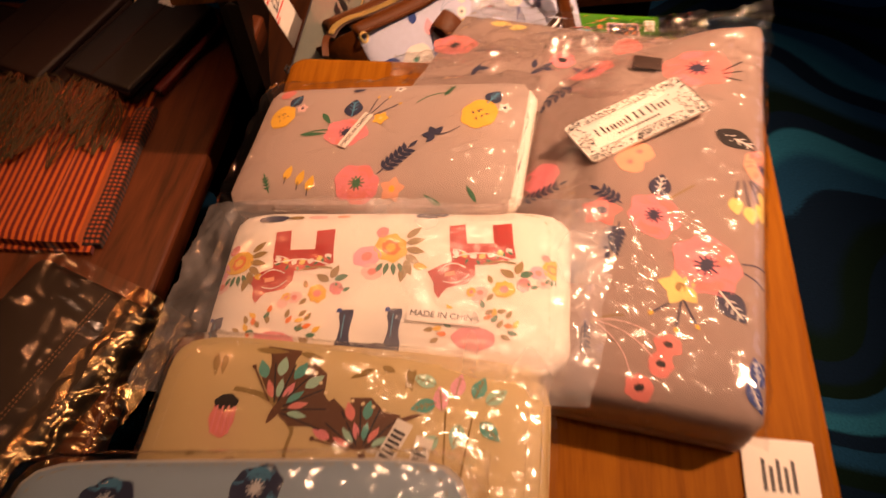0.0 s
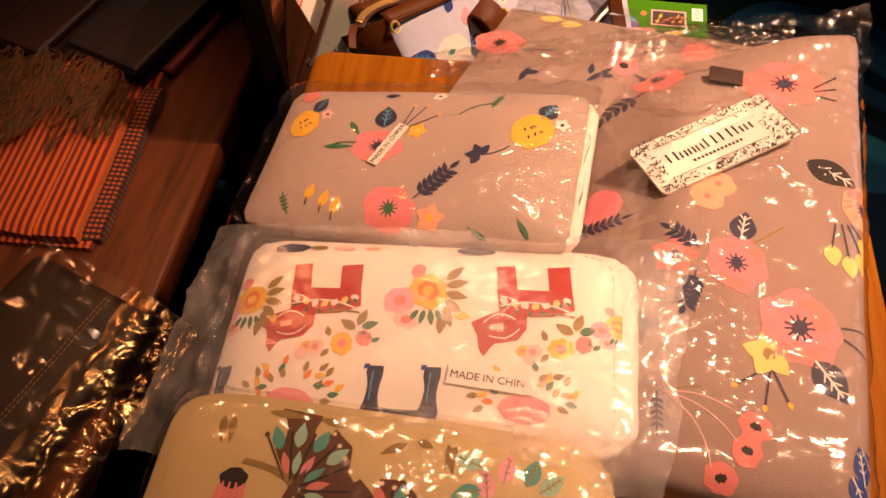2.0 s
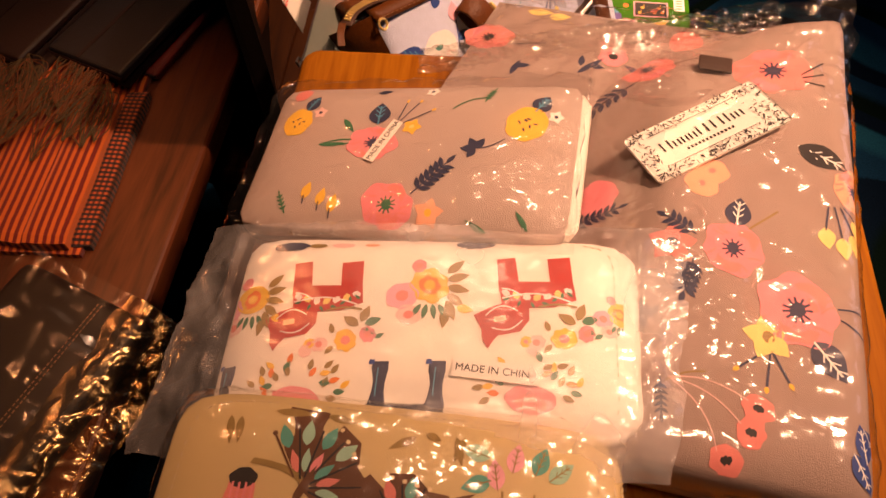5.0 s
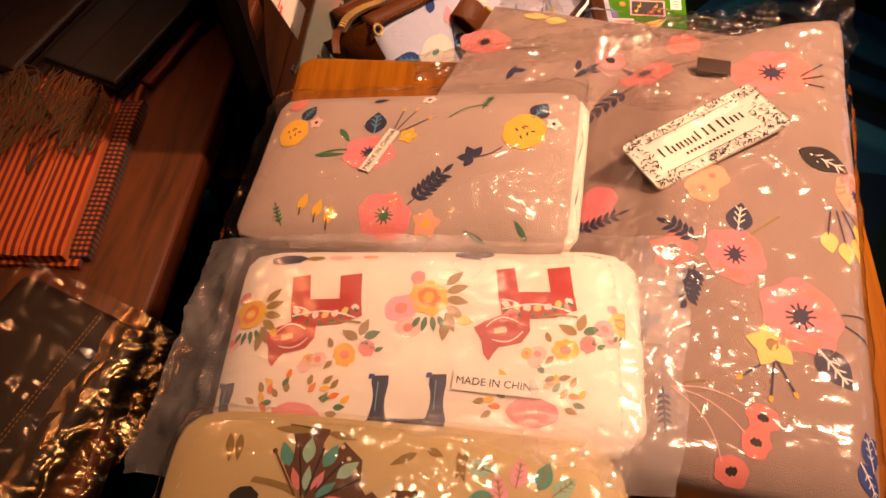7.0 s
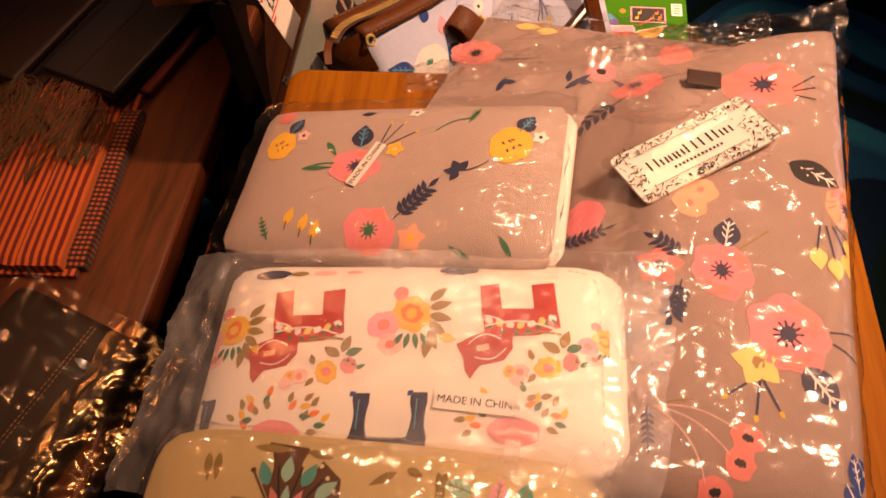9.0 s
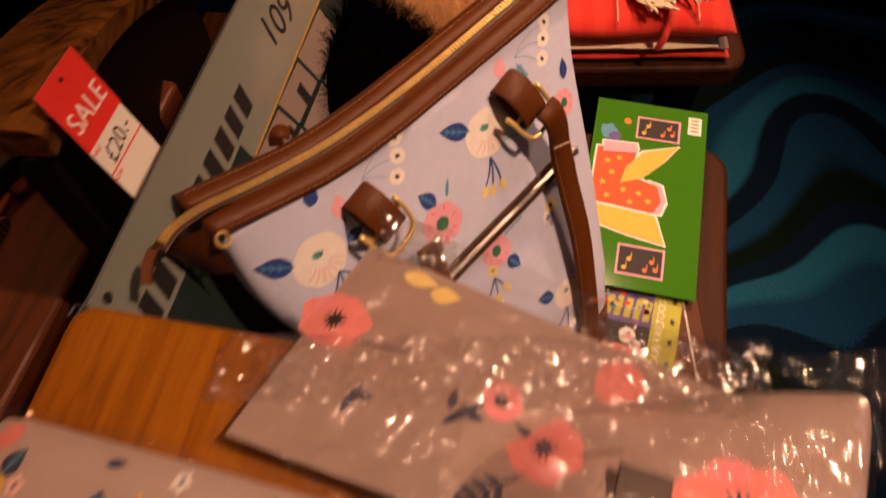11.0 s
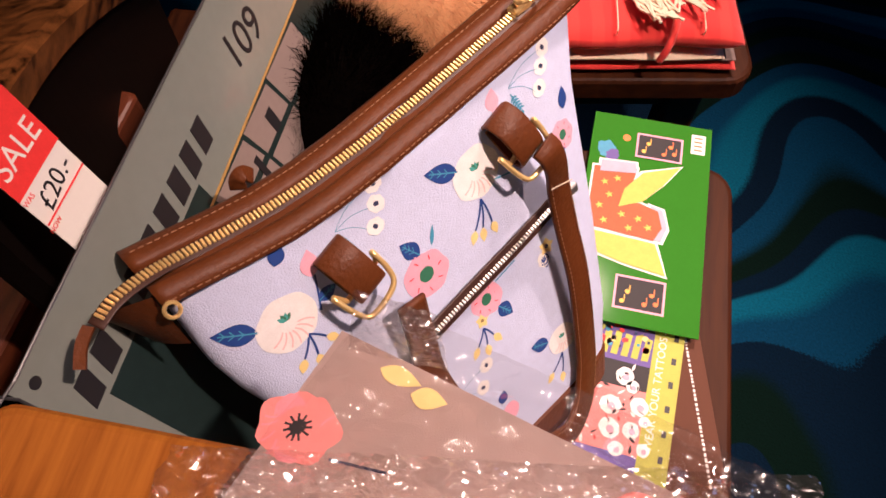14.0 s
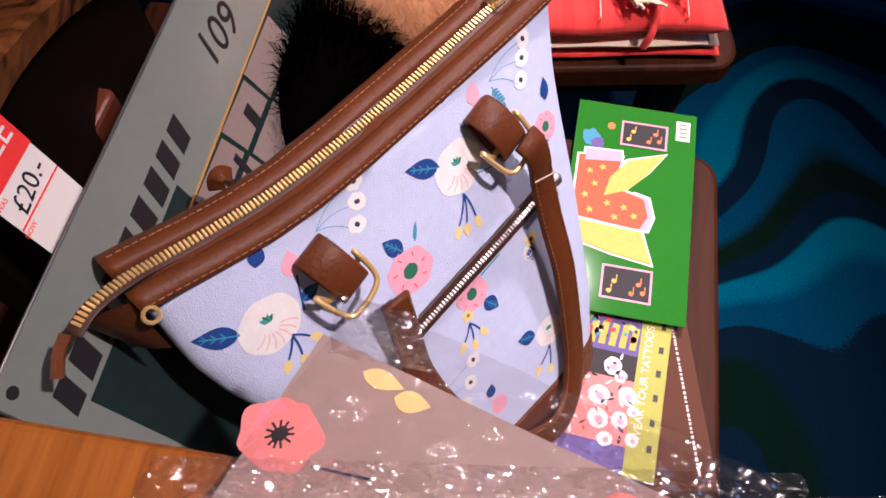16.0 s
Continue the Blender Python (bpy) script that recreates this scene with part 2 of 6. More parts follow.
PAL = {
    "pink": (0.78, 0.27, 0.30), "coral": (0.76, 0.25, 0.22), "peach": (0.82, 0.42, 0.27), "blush": (0.86, 0.55, 0.52), "rose": (0.80, 0.40, 0.50),
    "yellow": (0.82, 0.50, 0.05), "lemon": (0.84, 0.66, 0.22), "navy": (0.028, 0.035, 0.085), "blue": (0.018, 0.055, 0.26), "sky": (0.08, 0.30, 0.48), "tomato": (0.72, 0.10, 0.012),
    "green": (0.04, 0.17, 0.09), "teal": (0.09, 0.36, 0.32), "mint": (0.35, 0.60, 0.48), "white": (0.87, 0.84, 0.79), "red": (0.46, 0.05, 0.04), "brown": (0.13, 0.055, 0.025),
    "khaki": (0.30, 0.21, 0.07), "black": (0.018, 0.016, 0.018), "orange": (0.85, 0.22, 0.03), "signal": (0.80, 0.035, 0.015), "lime": (0.045, 0.19, 0.008), "olive": (0.45, 0.46, 0.04), "violet": (0.13, 0.09, 0.33), "cream": (0.80, 0.66, 0.42),
}


def ink(c):
    return material("print_" + c, PAL[c], 0.65, var=0.24, scale=140)


# ---- mesh helpers ----
def part(name, geo, mat, parent=None, label="", smooth=False):
    """One mesh object from (verts, faces[, face material indices]) under a thing."""
    me = bpy.data.meshes.new(name)
    me.from_pydata([tuple(v) for v in geo[0]], [], geo[1])
    for m in mat if isinstance(mat, (list, tuple)) else [mat]:
        me.materials.append(m)
    if len(geo) > 2:
        me.polygons.foreach_set("material_index", geo[2])
    if smooth:
        me.polygons.foreach_set("use_smooth", [True] * len(me.polygons))
    ob = new(name, me)
    if parent:
        ob.parent = parent
    if label:
        ob["label"] = label
    me.validate()
    return ob


def thing(name, label, category, m=Matrix(), group="", kind=""):
    ob = new(name)
    ob.empty_display_size = 0.05
    ob.matrix_basis = m
    return tagged(ob, label, category, group, kind)


def frame_matrix(o, u, v):
    u, v = Vector(u).normalized(), Vector(v)
    v = (v - v.dot(u) * u).normalized()
    n = u.cross(v)
    return Matrix(((u.x, v.x, n.x, o[0]), (u.y, v.y, n.y, o[1]), (u.z, v.z, n.z, o[2]), (0, 0, 0, 1)))


def box(x0, x1, y0, y1, z0, z1, bevel=0.0, seg=2):
    bm = bmesh.new()
    bmesh.ops.create_cube(bm, size=1, matrix=Matrix.Translation(((x0 + x1) / 2, (y0 + y1) / 2, (z0 + z1) / 2)) @ Matrix.Diagonal((x1 - x0, y1 - y0, z1 - z0, 1)))
    if bevel:
        bmesh.ops.bevel(bm, geom=bm.edges[:], offset=bevel, segments=seg, profile=0.5, affect="EDGES")
    bm.verts.index_update()
    geo = [v.co.copy() for v in bm.verts], [[v.index for v in f.verts] for f in bm.faces]
    bm.free()
    return geo


def grid(fn, nu, nv):
    verts = [fn(i / nu, j / nv) for j in range(nv + 1) for i in range(nu + 1)]
    faces = [(j * (nu + 1) + i, j * (nu + 1) + i + 1, (j + 1) * (nu + 1) + i + 1, (j + 1) * (nu + 1) + i) for j in range(nv) for i in range(nu)]
    return verts, faces


def loft(rings, cap0=True, cap1=True):
    n = len(rings[0])
    verts = [p for r in rings for p in r]
    faces = [(k * n + i, k * n + (i + 1) % n, (k + 1) * n + (i + 1) % n, (k + 1) * n + i) for k in range(len(rings) - 1) for i in range(n)]
    if cap0:
        faces.append(tuple(reversed(range(n))))
    if cap1:
        faces.append(tuple(range((len(rings) - 1) * n, len(rings) * n)))
    return verts, faces


def curve_points(pts, n):
    """Catmull-Rom through the points."""
    pts = [Vector(p) for p in pts]
    ext = [2 * pts[0] - pts[1], *pts, 2 * pts[-1] - pts[-2]]
    out = []
    for k in range(len(pts) - 1):
        a, b, c, d = ext[k:k + 4]
        for i in range(n):
            t = i / n
            out.append(0.5 * (2 * b + (c - a) * t + (2 * a - 5 * b + 4 * c - d) * t * t + (3 * b - a - 3 * c + d) * t ** 3))
    return out + [pts[-1]]


def tube(pts, r, seg=6, taper=1.0):
    rings, side = [], None
    for k, p in enumerate(pts):
        d = (pts[min(k + 1, len(pts) - 1)] - pts[max(k - 1, 0)]).normalized()
        if side is None:
            side = d.orthogonal().normalized()
        side = (side - side.dot(d) * d).normalized()
        w = d.cross(side)
        rr = r * (1 + (taper - 1) * k / max(1, len(pts) - 1))
        rings.append([p + rr * (math.cos(a) * side + math.sin(a) * w) for a in [2 * math.pi * i / seg for i in range(seg)]])
    return loft(rings)


def band(pts, normals, width, thick, seg=8):
    """A strap: a flat rounded section swept along points, its face to the normals."""
    rings = []
    for k, p in enumerate(pts):
        d = (pts[min(k + 1, len(pts) - 1)] - pts[max(k - 1, 0)]).normalized()
        n = normals[k] if isinstance(normals, list) else Vector(normals)
        s = d.cross(n).normalized()
        n = s.cross(d).normalized()
        rings.append([p + s * (width / 2 * x) + n * (thick / 2 * y) for x, y in ((-1, -0.5), (-0.9, -1), (0.9, -1), (1, -0.5), (1, 0.5), (0.9, 1), (-0.9, 1), (-1, 0.5))])
    return loft(rings)


def join(*geos):
    verts, faces, idx = [], [], []
    for k, g in enumerate(geos):
        o = len(verts)
        verts += list(g[0])
        faces += [tuple(i + o for i in f) for f in g[1]]
        idx += list(g[2]) if len(g) > 2 else [0] * len(g[1])
    return verts, faces, idx


def moved(geo, m):
    return ([m @ Vector(v) for v in geo[0]], *geo[1:])


def lerp_table(tab, x):
    for (a, fa), (b, fb) in zip(tab, tab[1:]):
        if x <= b:
            return fa + (fb - fa) * max(0, (x - a) / (b - a))
    return tab[-1][1]


# ---- printed motifs ----
class Print:
    """Flat printed motifs laid on a surface: surf(x, y, lift) gives the place on it."""

    def __init__(self, surf, parent):
        self.surf, self.parent, self.lift = surf, parent, 0.0002
        self.verts, self.faces, self.idx, self.inks = [], [], [], []

    def fill(self, c, pts, step=0.000006):
        self.lift += step
        if c not in self.inks:
            self.inks.append(c)
        k = self.inks.index(c)
        o, n = len(self.verts), len(pts)
        cx, cy = sum(p[0] for p in pts) / n, sum(p[1] for p in pts) / n
        self.verts.append(self.surf(cx, cy, self.lift))
        self.verts += [self.surf(cx + (x - cx) * 0.5, cy + (y - cy) * 0.5, self.lift) for x, y in pts]
        self.verts += [self.surf(x, y, self.lift) for x, y in pts]
        for i in range(n):
            j = (i + 1) % n
            self.faces += [(o, o + 1 + i, o + 1 + j), (o + 1 + i, o + 1 + n + i, o + 1 + n + j, o + 1 + j)]
            self.idx += [k, k]

    def emit(self, name):
        part(name, (self.verts, self.faces, self.idx), [ink(c) for c in self.inks], self.parent)
        self.verts, self.faces, self.idx, self.inks, self.lift = [], [], [], [], 0.0002

    def disc(self, c, p, r, wob=0.06, lobes=5, squash=1.0, n=36, turn=0.0):
        ph, p2, p3 = [random.uniform(0, 6) for _ in range(3)]

        def rad(a):
            return r * (1 + wob * 0.7 * abs(math.sin(lobes * a / 2 + ph)) - wob * 0.4 + wob * 0.6 * math.sin(2 * a + p2) + wob * 0.35 * math.sin(7 * a + p3))
        self.fill(c, [(p[0] + rad(a) * math.cos(a + turn), p[1] + squash * rad(a) * math.sin(a + turn)) for a in [2 * math.pi * i / n for i in range(n)]])

    def leaf(self, c, p, length, width, ang, vein=None):
        """A pointed leaf that starts at p and points along ang degrees."""
        ca, sa = math.cos(radians(ang)), math.sin(radians(ang))
        out = [(t * length, width / 2 * math.sin(math.pi * t ** 0.8)) for t in [i / 8 for i in range(9)]]
        pts = out + [(x, -y) for x, y in reversed(out[1:-1])]
        self.fill(c, [(p[0] + x * ca - y * sa, p[1] + x * sa + y * ca) for x, y in pts])
        if vein:
            self.line(vein, p, (p[0] + ca * length * 0.85, p[1] + sa * length * 0.85), width * 0.07)
            for k in (0.3, 0.5, 0.7):
                for s in (-1, 1):
                    q = (p[0] + ca * length * k, p[1] + sa * length * k)
                    b = radians(ang + s * 42)
                    self.line(vein, q, (q[0] + math.cos(b) * width * 0.3, q[1] + math.sin(b) * width * 0.3), width * 0.05)

    def line(self, c, a, b, w, bend=0.0):
        d = Vector((b[0] - a[0], b[1] - a[1]))
        s = Vector((-d.y, d.x)).normalized()
        ctr = [Vector(a) + d * t + s * (bend * d.length * math.sin(math.pi * t)) for t in [i / 6 for i in range(7)]]
        self.lift += 0.000006
        for p, q in zip(ctr, ctr[1:]):
            self.fill(c, [p + s * w / 2, q + s * w / 2, q - s * w / 2, p - s * w / 2], 0.0)

    def poppy(self, p, r, c="pink", tone="coral", core="navy"):
        self.disc(c, p, r, 0.15, 5, 0.92)
        t0 = random.uniform(0, 6)
        for k in range(5):
            a = t0 + k * 1.257
            self.disc(tone if k % 2 else c, (p[0] + r * 0.50 * math.cos(a), p[1] + r * 0.48 * math.sin(a)), r * 0.42, 0.08, 4)
        self.disc(c, p, r * 0.55, 0.1, 6)
        for k in range(9):
            a = random.uniform(0, 6.28)
            q = (p[0] + r * 0.55 * math.cos(a), p[1] + r * 0.55 * math.sin(a))
            self.line(tone, q, (p[0] + r * 0.92 * math.cos(a + 0.25), p[1] + r * 0.92 * math.sin(a + 0.25)), r * 0.06, 0.1)
        for k in range(11):
            a = k * 0.571 + random.uniform(-0.1, 0.1)
            self.line(core, p, (p[0] + r * 0.36 * math.cos(a), p[1] + r * 0.36 * math.sin(a)), r * 0.06)
        self.disc(core, p, r * 0.2, 0.2, 6)
        self.emit("printed_flower")

    def bloom(self, p, r, c="yellow", core="navy", n=6):
        self.disc(c, p, r, 0.07, 6)
        for k in range(n):
            a = k * 6.283 / n
            q = (p[0] + r * 0.3 * math.cos(a), p[1] + r * 0.3 * math.sin(a))
            self.line(core, q, (q[0] + r * 0.2 * math.cos(a * 2.7), q[1] + r * 0.2 * math.sin(a * 2.7)), r * 0.09)
        self.emit("printed_flower")

    def daisy(self, p, r, c="white", core="navy", n=5, turn=0.0):
        for k in range(n):
            self.leaf(c, p, r, r * 0.75, 360 / n * k + turn)
        self.disc(core, p, r * 0.24, 0.1)
        self.emit("printed_flower")

    def fern(self, p, q, c="navy", n=6, size=0.006):
        self.line(c, p, q, 0.0009)
        ang = math.degrees(math.atan2(q[1] - p[1], q[0] - p[0]))
        for k in range(n):
            t = 0.2 + 0.8 * k / n
            m = (p[0] + (q[0] - p[0]) * t, p[1] + (q[1] - p[1]) * t)
            for s in (-1, 1):
                self.leaf(c, m, size, size * 0.4, ang + s * 55)
        self.leaf(c, q, size, size * 0.4, ang)
        self.emit("printed_leaf_sprig")

    def solo(self, c, p, length, width, ang, vein=None):
        self.leaf(c, p, length, width, ang, vein)
        self.emit("printed_leaf")

    def buds(self, base, tips, c="yellow", stem="navy", size=0.004, w=0.0008):
        for t in tips:
            self.line(stem, base, t, w)
            a = math.degrees(math.atan2(t[1] - base[1], t[0] - base[0]))
            self.leaf(c, t, size * 1.6, size, a)
        self.emit("printed_bud_sprig")


def words(name, text, size, m, mat, parent, label="", extrude=0.0001):
    cu = bpy.data.curves.new(name, "FONT")
    cu.body, cu.size, cu.align_x, cu.align_y, cu.extrude = text, size, "CENTER", "CENTER", extrude
    tmp = bpy.data.objects.new(name, cu)
    scene.collection.objects.link(tmp)
    me = bpy.data.meshes.new_from_object(tmp.evaluated_get(bpy.context.evaluated_depsgraph_get()))
    bpy.data.objects.remove(tmp)
    ob = new(name, me)
    me.materials.clear()
    me.materials.append(mat)
    ob.parent, ob.matrix_basis = parent, m
    if label:
        ob["label"] = label
    return ob


# ---- the room ----
def carpet_material():
    m = bpy.data.materials.new("wavy_carpet")
    m.use_nodes = True
    nt = m.node_tree
    b = nt.nodes["Principled BSDF"]
    tc, mp = nt.nodes.new("ShaderNodeTexCoord"), nt.nodes.new("ShaderNodeMapping")
    mp.inputs["Rotation"].default_value = (0, 0, radians(-10))
    n = nt.nodes.new("ShaderNodeTexWave")
    n.wave_type, n.bands_direction, n.wave_profile = "BANDS", "Y", "SAW"
    n.inputs["Scale"].default_value, n.inputs["Distortion"].default_value = 0.50, 2.6
    n.inputs["Detail"].default_value, n.inputs["Detail Scale"].default_value = 0.0, 6.0
    fine = nt.nodes.new("ShaderNodeTexNoise")
    fine.inputs["Scale"].default_value, fine.inputs["Detail"].default_value = 300, 2
    jit = nt.nodes.new("ShaderNodeMath")
    jit.operation = "MULTIPLY_ADD"
    jit.inputs[1].default_value = 0.012
    GRN, NVY, BLU, TEA = (0.0009, 0.0072, 0.0048), (0.0012, 0.0080, 0.022), (0.0042, 0.037, 0.088), (0.0085, 0.092, 0.160)
    order = [GRN, NVY, BLU, TEA, NVY, GRN, BLU, NVY, TEA, BLU, GRN, NVY]
    stops = []
    for i, col in enumerate(order):
        a = 0.004 + 0.083 * i + 0.012 * math.sin(i * 2.3)
        stops += [(a, col), (a + 0.066, col)]
    r = ramp_nodes(nt, stops)
    nt.links.new(tc.outputs["Object"], mp.inputs["Vector"])
    nt.links.new(mp.outputs[0], n.inputs["Vector"])
    nt.links.new(tc.outputs["Object"], fine.inputs["Vector"])
    nt.links.new(fine.outputs["Fac"], jit.inputs[0])
    nt.links.new(n.outputs["Fac"], jit.inputs[2])
    nt.links.new(jit.outputs[0], r.inputs["Fac"])
    pile = nt.nodes.new("ShaderNodeMix")
    pile.data_type, pile.blend_type = "RGBA", "OVERLAY"
    pile.inputs["Factor"].default_value = 0.5
    nt.links.new(r.outputs[0], pile.inputs["A"])
    nt.links.new(fine.outputs["Fac"], pile.inputs["B"])
    nt.links.new(pile.outputs["Result"], b.inputs["Base Color"])
    b.inputs["Roughness"].default_value = 1.0
    b.inputs["Specular IOR Level"].default_value = 0.1
    bp = nt.nodes.new("ShaderNodeBump")
    bp.inputs["Strength"].default_value, bp.inputs["Distance"].default_value = 0.6, 0.003
    nt.links.new(fine.outputs["Fac"], bp.inputs["Height"])
    nt.links.new(bp.outputs[0], b.inputs["Normal"])
    return m


WALL = material("brown_wall_paint", (0.07, 0.045, 0.03), 0.8, var=0.1, scale=3)
part("floor", grid(lambda a, b: (-2.6 + 5.2 * a, -2.6 + 6.2 * b, 0), 4, 4), carpet_material())
tagged(bpy.data.objects["floor"], "blue and green carpet with a woven wave pattern", "carpet", kind="structure")
for nm, g in (("wall_north", box(-2.6, 2.6, 3.6, 3.75, 0, 2.6)), ("wall_south", box(-2.6, 2.6, -2.75, -2.6, 0, 2.6)), ("wall_west", box(-2.75, -2.6, -2.6, 3.6, 0, 2.6)),
              ("wall_east", box(2.6, 2.75, -2.6, 3.6, 0, 2.6)), ("ceiling", box(-2.75, 2.75, -2.75, 3.75, 2.6, 2.7))):
    tagged(part(nm, g, WALL), "plain brown painted " + nm.split("_")[0], nm.split("_")[0], kind="structure")

TOP = 0.66      # main table
LOW = 0.345     # low table behind it
BENCH = 0.43    # bench at the side


def table(name, label, m, w, d, h, thick, mat, radius, leg, leg_mat, category="table"):
    """A table with its top centred on m's origin at floor level, and four legs."""
    t = thing(name, label, category, m)
    pts = []
    for cx, cy, a0 in ((1, 1, 0), (-1, 1, 90), (-1, -1, 180), (1, -1, 270)):
        for k in range(6):
            a = radians(a0 + 18 * k)
            pts.append((cx * (w / 2 - radius) + radius * math.cos(a), cy * (d / 2 - radius) + radius * math.sin(a)))
    e = min(0.004, thick / 4)
    rings = []
    for z, s in ((h - thick, -e), (h - thick + e, 0), (h - e, 0), (h - e * 0.3, -e * 0.5), (h, -e * 1.2)):
        rings.append([Vector((x * (1 + 2 * s / w), y * (1 + 2 * s / d), z)) for x, y in pts])
    part("tabletop", loft(rings), mat, t)
    for sx in (-1, 1):
        for sy in (-1, 1):
            x, y = sx * (w / 2 - leg * 1.3), sy * (d / 2 - leg * 1.3)
            part("leg", box(x - leg / 2, x + leg / 2, y - leg / 2, y + leg / 2, 0, h - thick, 0.004), leg_mat, t)
    for s in (-1, 1):
        part("apron", box(-w / 2 + leg * 1.8, w / 2 - leg * 1.8, s * (d / 2 - leg * 1.3) - 0.009, s * (d / 2 - leg * 1.3) + 0.009, h - thick - 0.06, h - thick, 0.002), leg_mat, t)
    return t


table("side_table", "orange varnished pine table crowded with wrapped purses", pose(0.082, 0.245, 0, 0, 0, -3), 0.375, 0.58, TOP, 0.028, PINE, 0.012, 0.04, PINE)
table("low_table", "low dark brown table under a handbag and cards", pose(0.055, 0.70, 0, 0, 0, -3), 0.56, 0.50, LOW, 0.022, DARK_WOOD, 0.03, 0.04, DARK_WOOD)
table("stool", "dark varnished wooden stool with rounded corners", pose(0.135, 1.200, 0, 0, 0, 7), 0.42, 0.40, 0.375, 0.03, DARK_WOOD, 0.03, 0.04, DARK_WOOD, "stool")
table("bench", "red-brown wooden bench holding scarves and wallets", pose(-0.636, 0.275, 0, 0, 0, -5), 0.70, 1.30, BENCH, 0.035, OAK, 0.01, 0.05, OAK, "bench")


# ---- purses ----
def gauge(x, y, a, b, p=9):
    return (abs(x / a) ** p + abs(y / b) ** p) ** (1 / p)


def purse(name, label, m, w, d, h, mat, edge_mat, p=9, zip_mat=None, back_mat=None, snug=False, drop=0.006, stitched=-1.0):
    """A zip-round purse lying flat: two padded covers and a zip between them."""
    t = thing(name, label, "purse", m, "wrapped purses on the table")
    a, b = w / 2, d / 2
    cx, cy = (0.995, 0.990) if snug else (0.972, 0.955)
    dirs = []
    for i in range(72):
        q_ = 2 * math.pi * i / 72
        x, y = math.cos(q_) * a, math.sin(q_) * b
        g = gauge(x, y, a, b, p)
        dirs.append((x / g, y / g))

    def top(r, x, y):
        return h - drop * r ** 7 + 0.0015 * (1 - r * r) + (0.0010 * noise.noise((x * 22 + w * 90, y * 22, 3.0)) if snug else 0.0)

    rings = [[Vector((x * r * cx, y * r * cy, top(r, x * r * cx, y * r * cy))) for x, y in dirs] for r in (0.03, 0.12, 0.22, 0.32, 0.42, 0.52, 0.6, 0.68, 0.75, 0.81, 0.86, 0.90, 0.93, 0.955, 0.975, 0.99, 1.0)]
    if snug:
        rings += [[Vector((x * s_, y * s_, h - drop - z)) for x, y in dirs] for s_, z in ((1.0, 0.003), (1.002, 0.006), (0.995, 0.009), (0.97, 0.010))]
    else:
        rings += [[Vector((x * 0.975, y * 0.958, h - 0.0085)) for x, y in dirs], [Vector((x * 0.96, y * 0.94, h - 0.0095)) for x, y in dirs]]
    part("cover", loft(rings[::-1]), mat, t, smooth=True)
    low = [[Vector((x * r, y * r, z)) for x, y in dirs] for r, z in ((0.96, 0.0), (1.0, 0.004), (1.0, max(0.005, h - 0.0185)), (0.985, max(0.006, h - 0.018)))]
    part("back_cover", loft(low), back_mat or edge_mat, t, smooth=True)
    shift, kx, ky = (0.0075, 0.965, 0.93) if snug else (0.0, 1.0, 1.0)
    part("zip_tape", loft([[Vector((x * s_ * kx + shift, y * s_ * ky, z)) for x, y in dirs] for s_, z in ((0.985, h - 0.020), (1.0, h - 0.016), (1.003, h - 0.0125), (0.995, h - 0.0085), (0.96, h - 0.0062))]), zip_mat or edge_mat, t, smooth=True)
    teeth = []
    for k_ in range(144):
        i = k_ // 2
        x, y = dirs[i]
        x2, y2 = dirs[(i + 1) % 72]
        if k_ % 2:
            x, y = (x + x2) / 2, (y + y2) / 2
        teeth.append(moved(box(-0.0012, 0.0012, -0.0008, 0.0008, -0.002, 0.002), Matrix.Translation((x * 0.992 * kx + shift, y * 0.986 * ky, h - 0.0125))))
    part("zip_teeth", join(*teeth), zip_mat or edge_mat, t)
    stitches = []
    for k_ in range(72):
        (x, y), (x2, y2) = dirs[k_], dirs[(k_ + 1) % 72]
        r = 0.92
        L = math.hypot(x2 - x, y2 - y)
        if x < stitched * a:
            continue
        for q_ in range(max(1, int(L / 0.004))):
            ends = []
            for s_ in ((q_ + 0.15) * 0.004 / L, (q_ + 0.75) * 0.004 / L):
                px, py = (x + (x2 - x) * s_) * r, (y + (y2 - y) * s_) * r
                ends.append(Vector((px, py, top(gauge(px / cx, py / cy, a, b, p), px, py) + 0.0002)))
            if (q_ + 0.75) * 0.004 < L:
                stitches.append(tube(ends, 0.0003, 4))
    part("stitching", join(*stitches), material("pale_thread", (0.6, 0.5, 0.36), 0.7), t)

    def surf(x, y, lift):
        r = gauge(x / cx, y / cy, a, b, p)
        if r > 0.99:
            x, y, r = x * 0.99 / r, y * 0.99 / r, 0.99
        return Vector((x, y, top(r, x, y) + lift + (0.0002 if snug else 0.0)))
    return t, surf


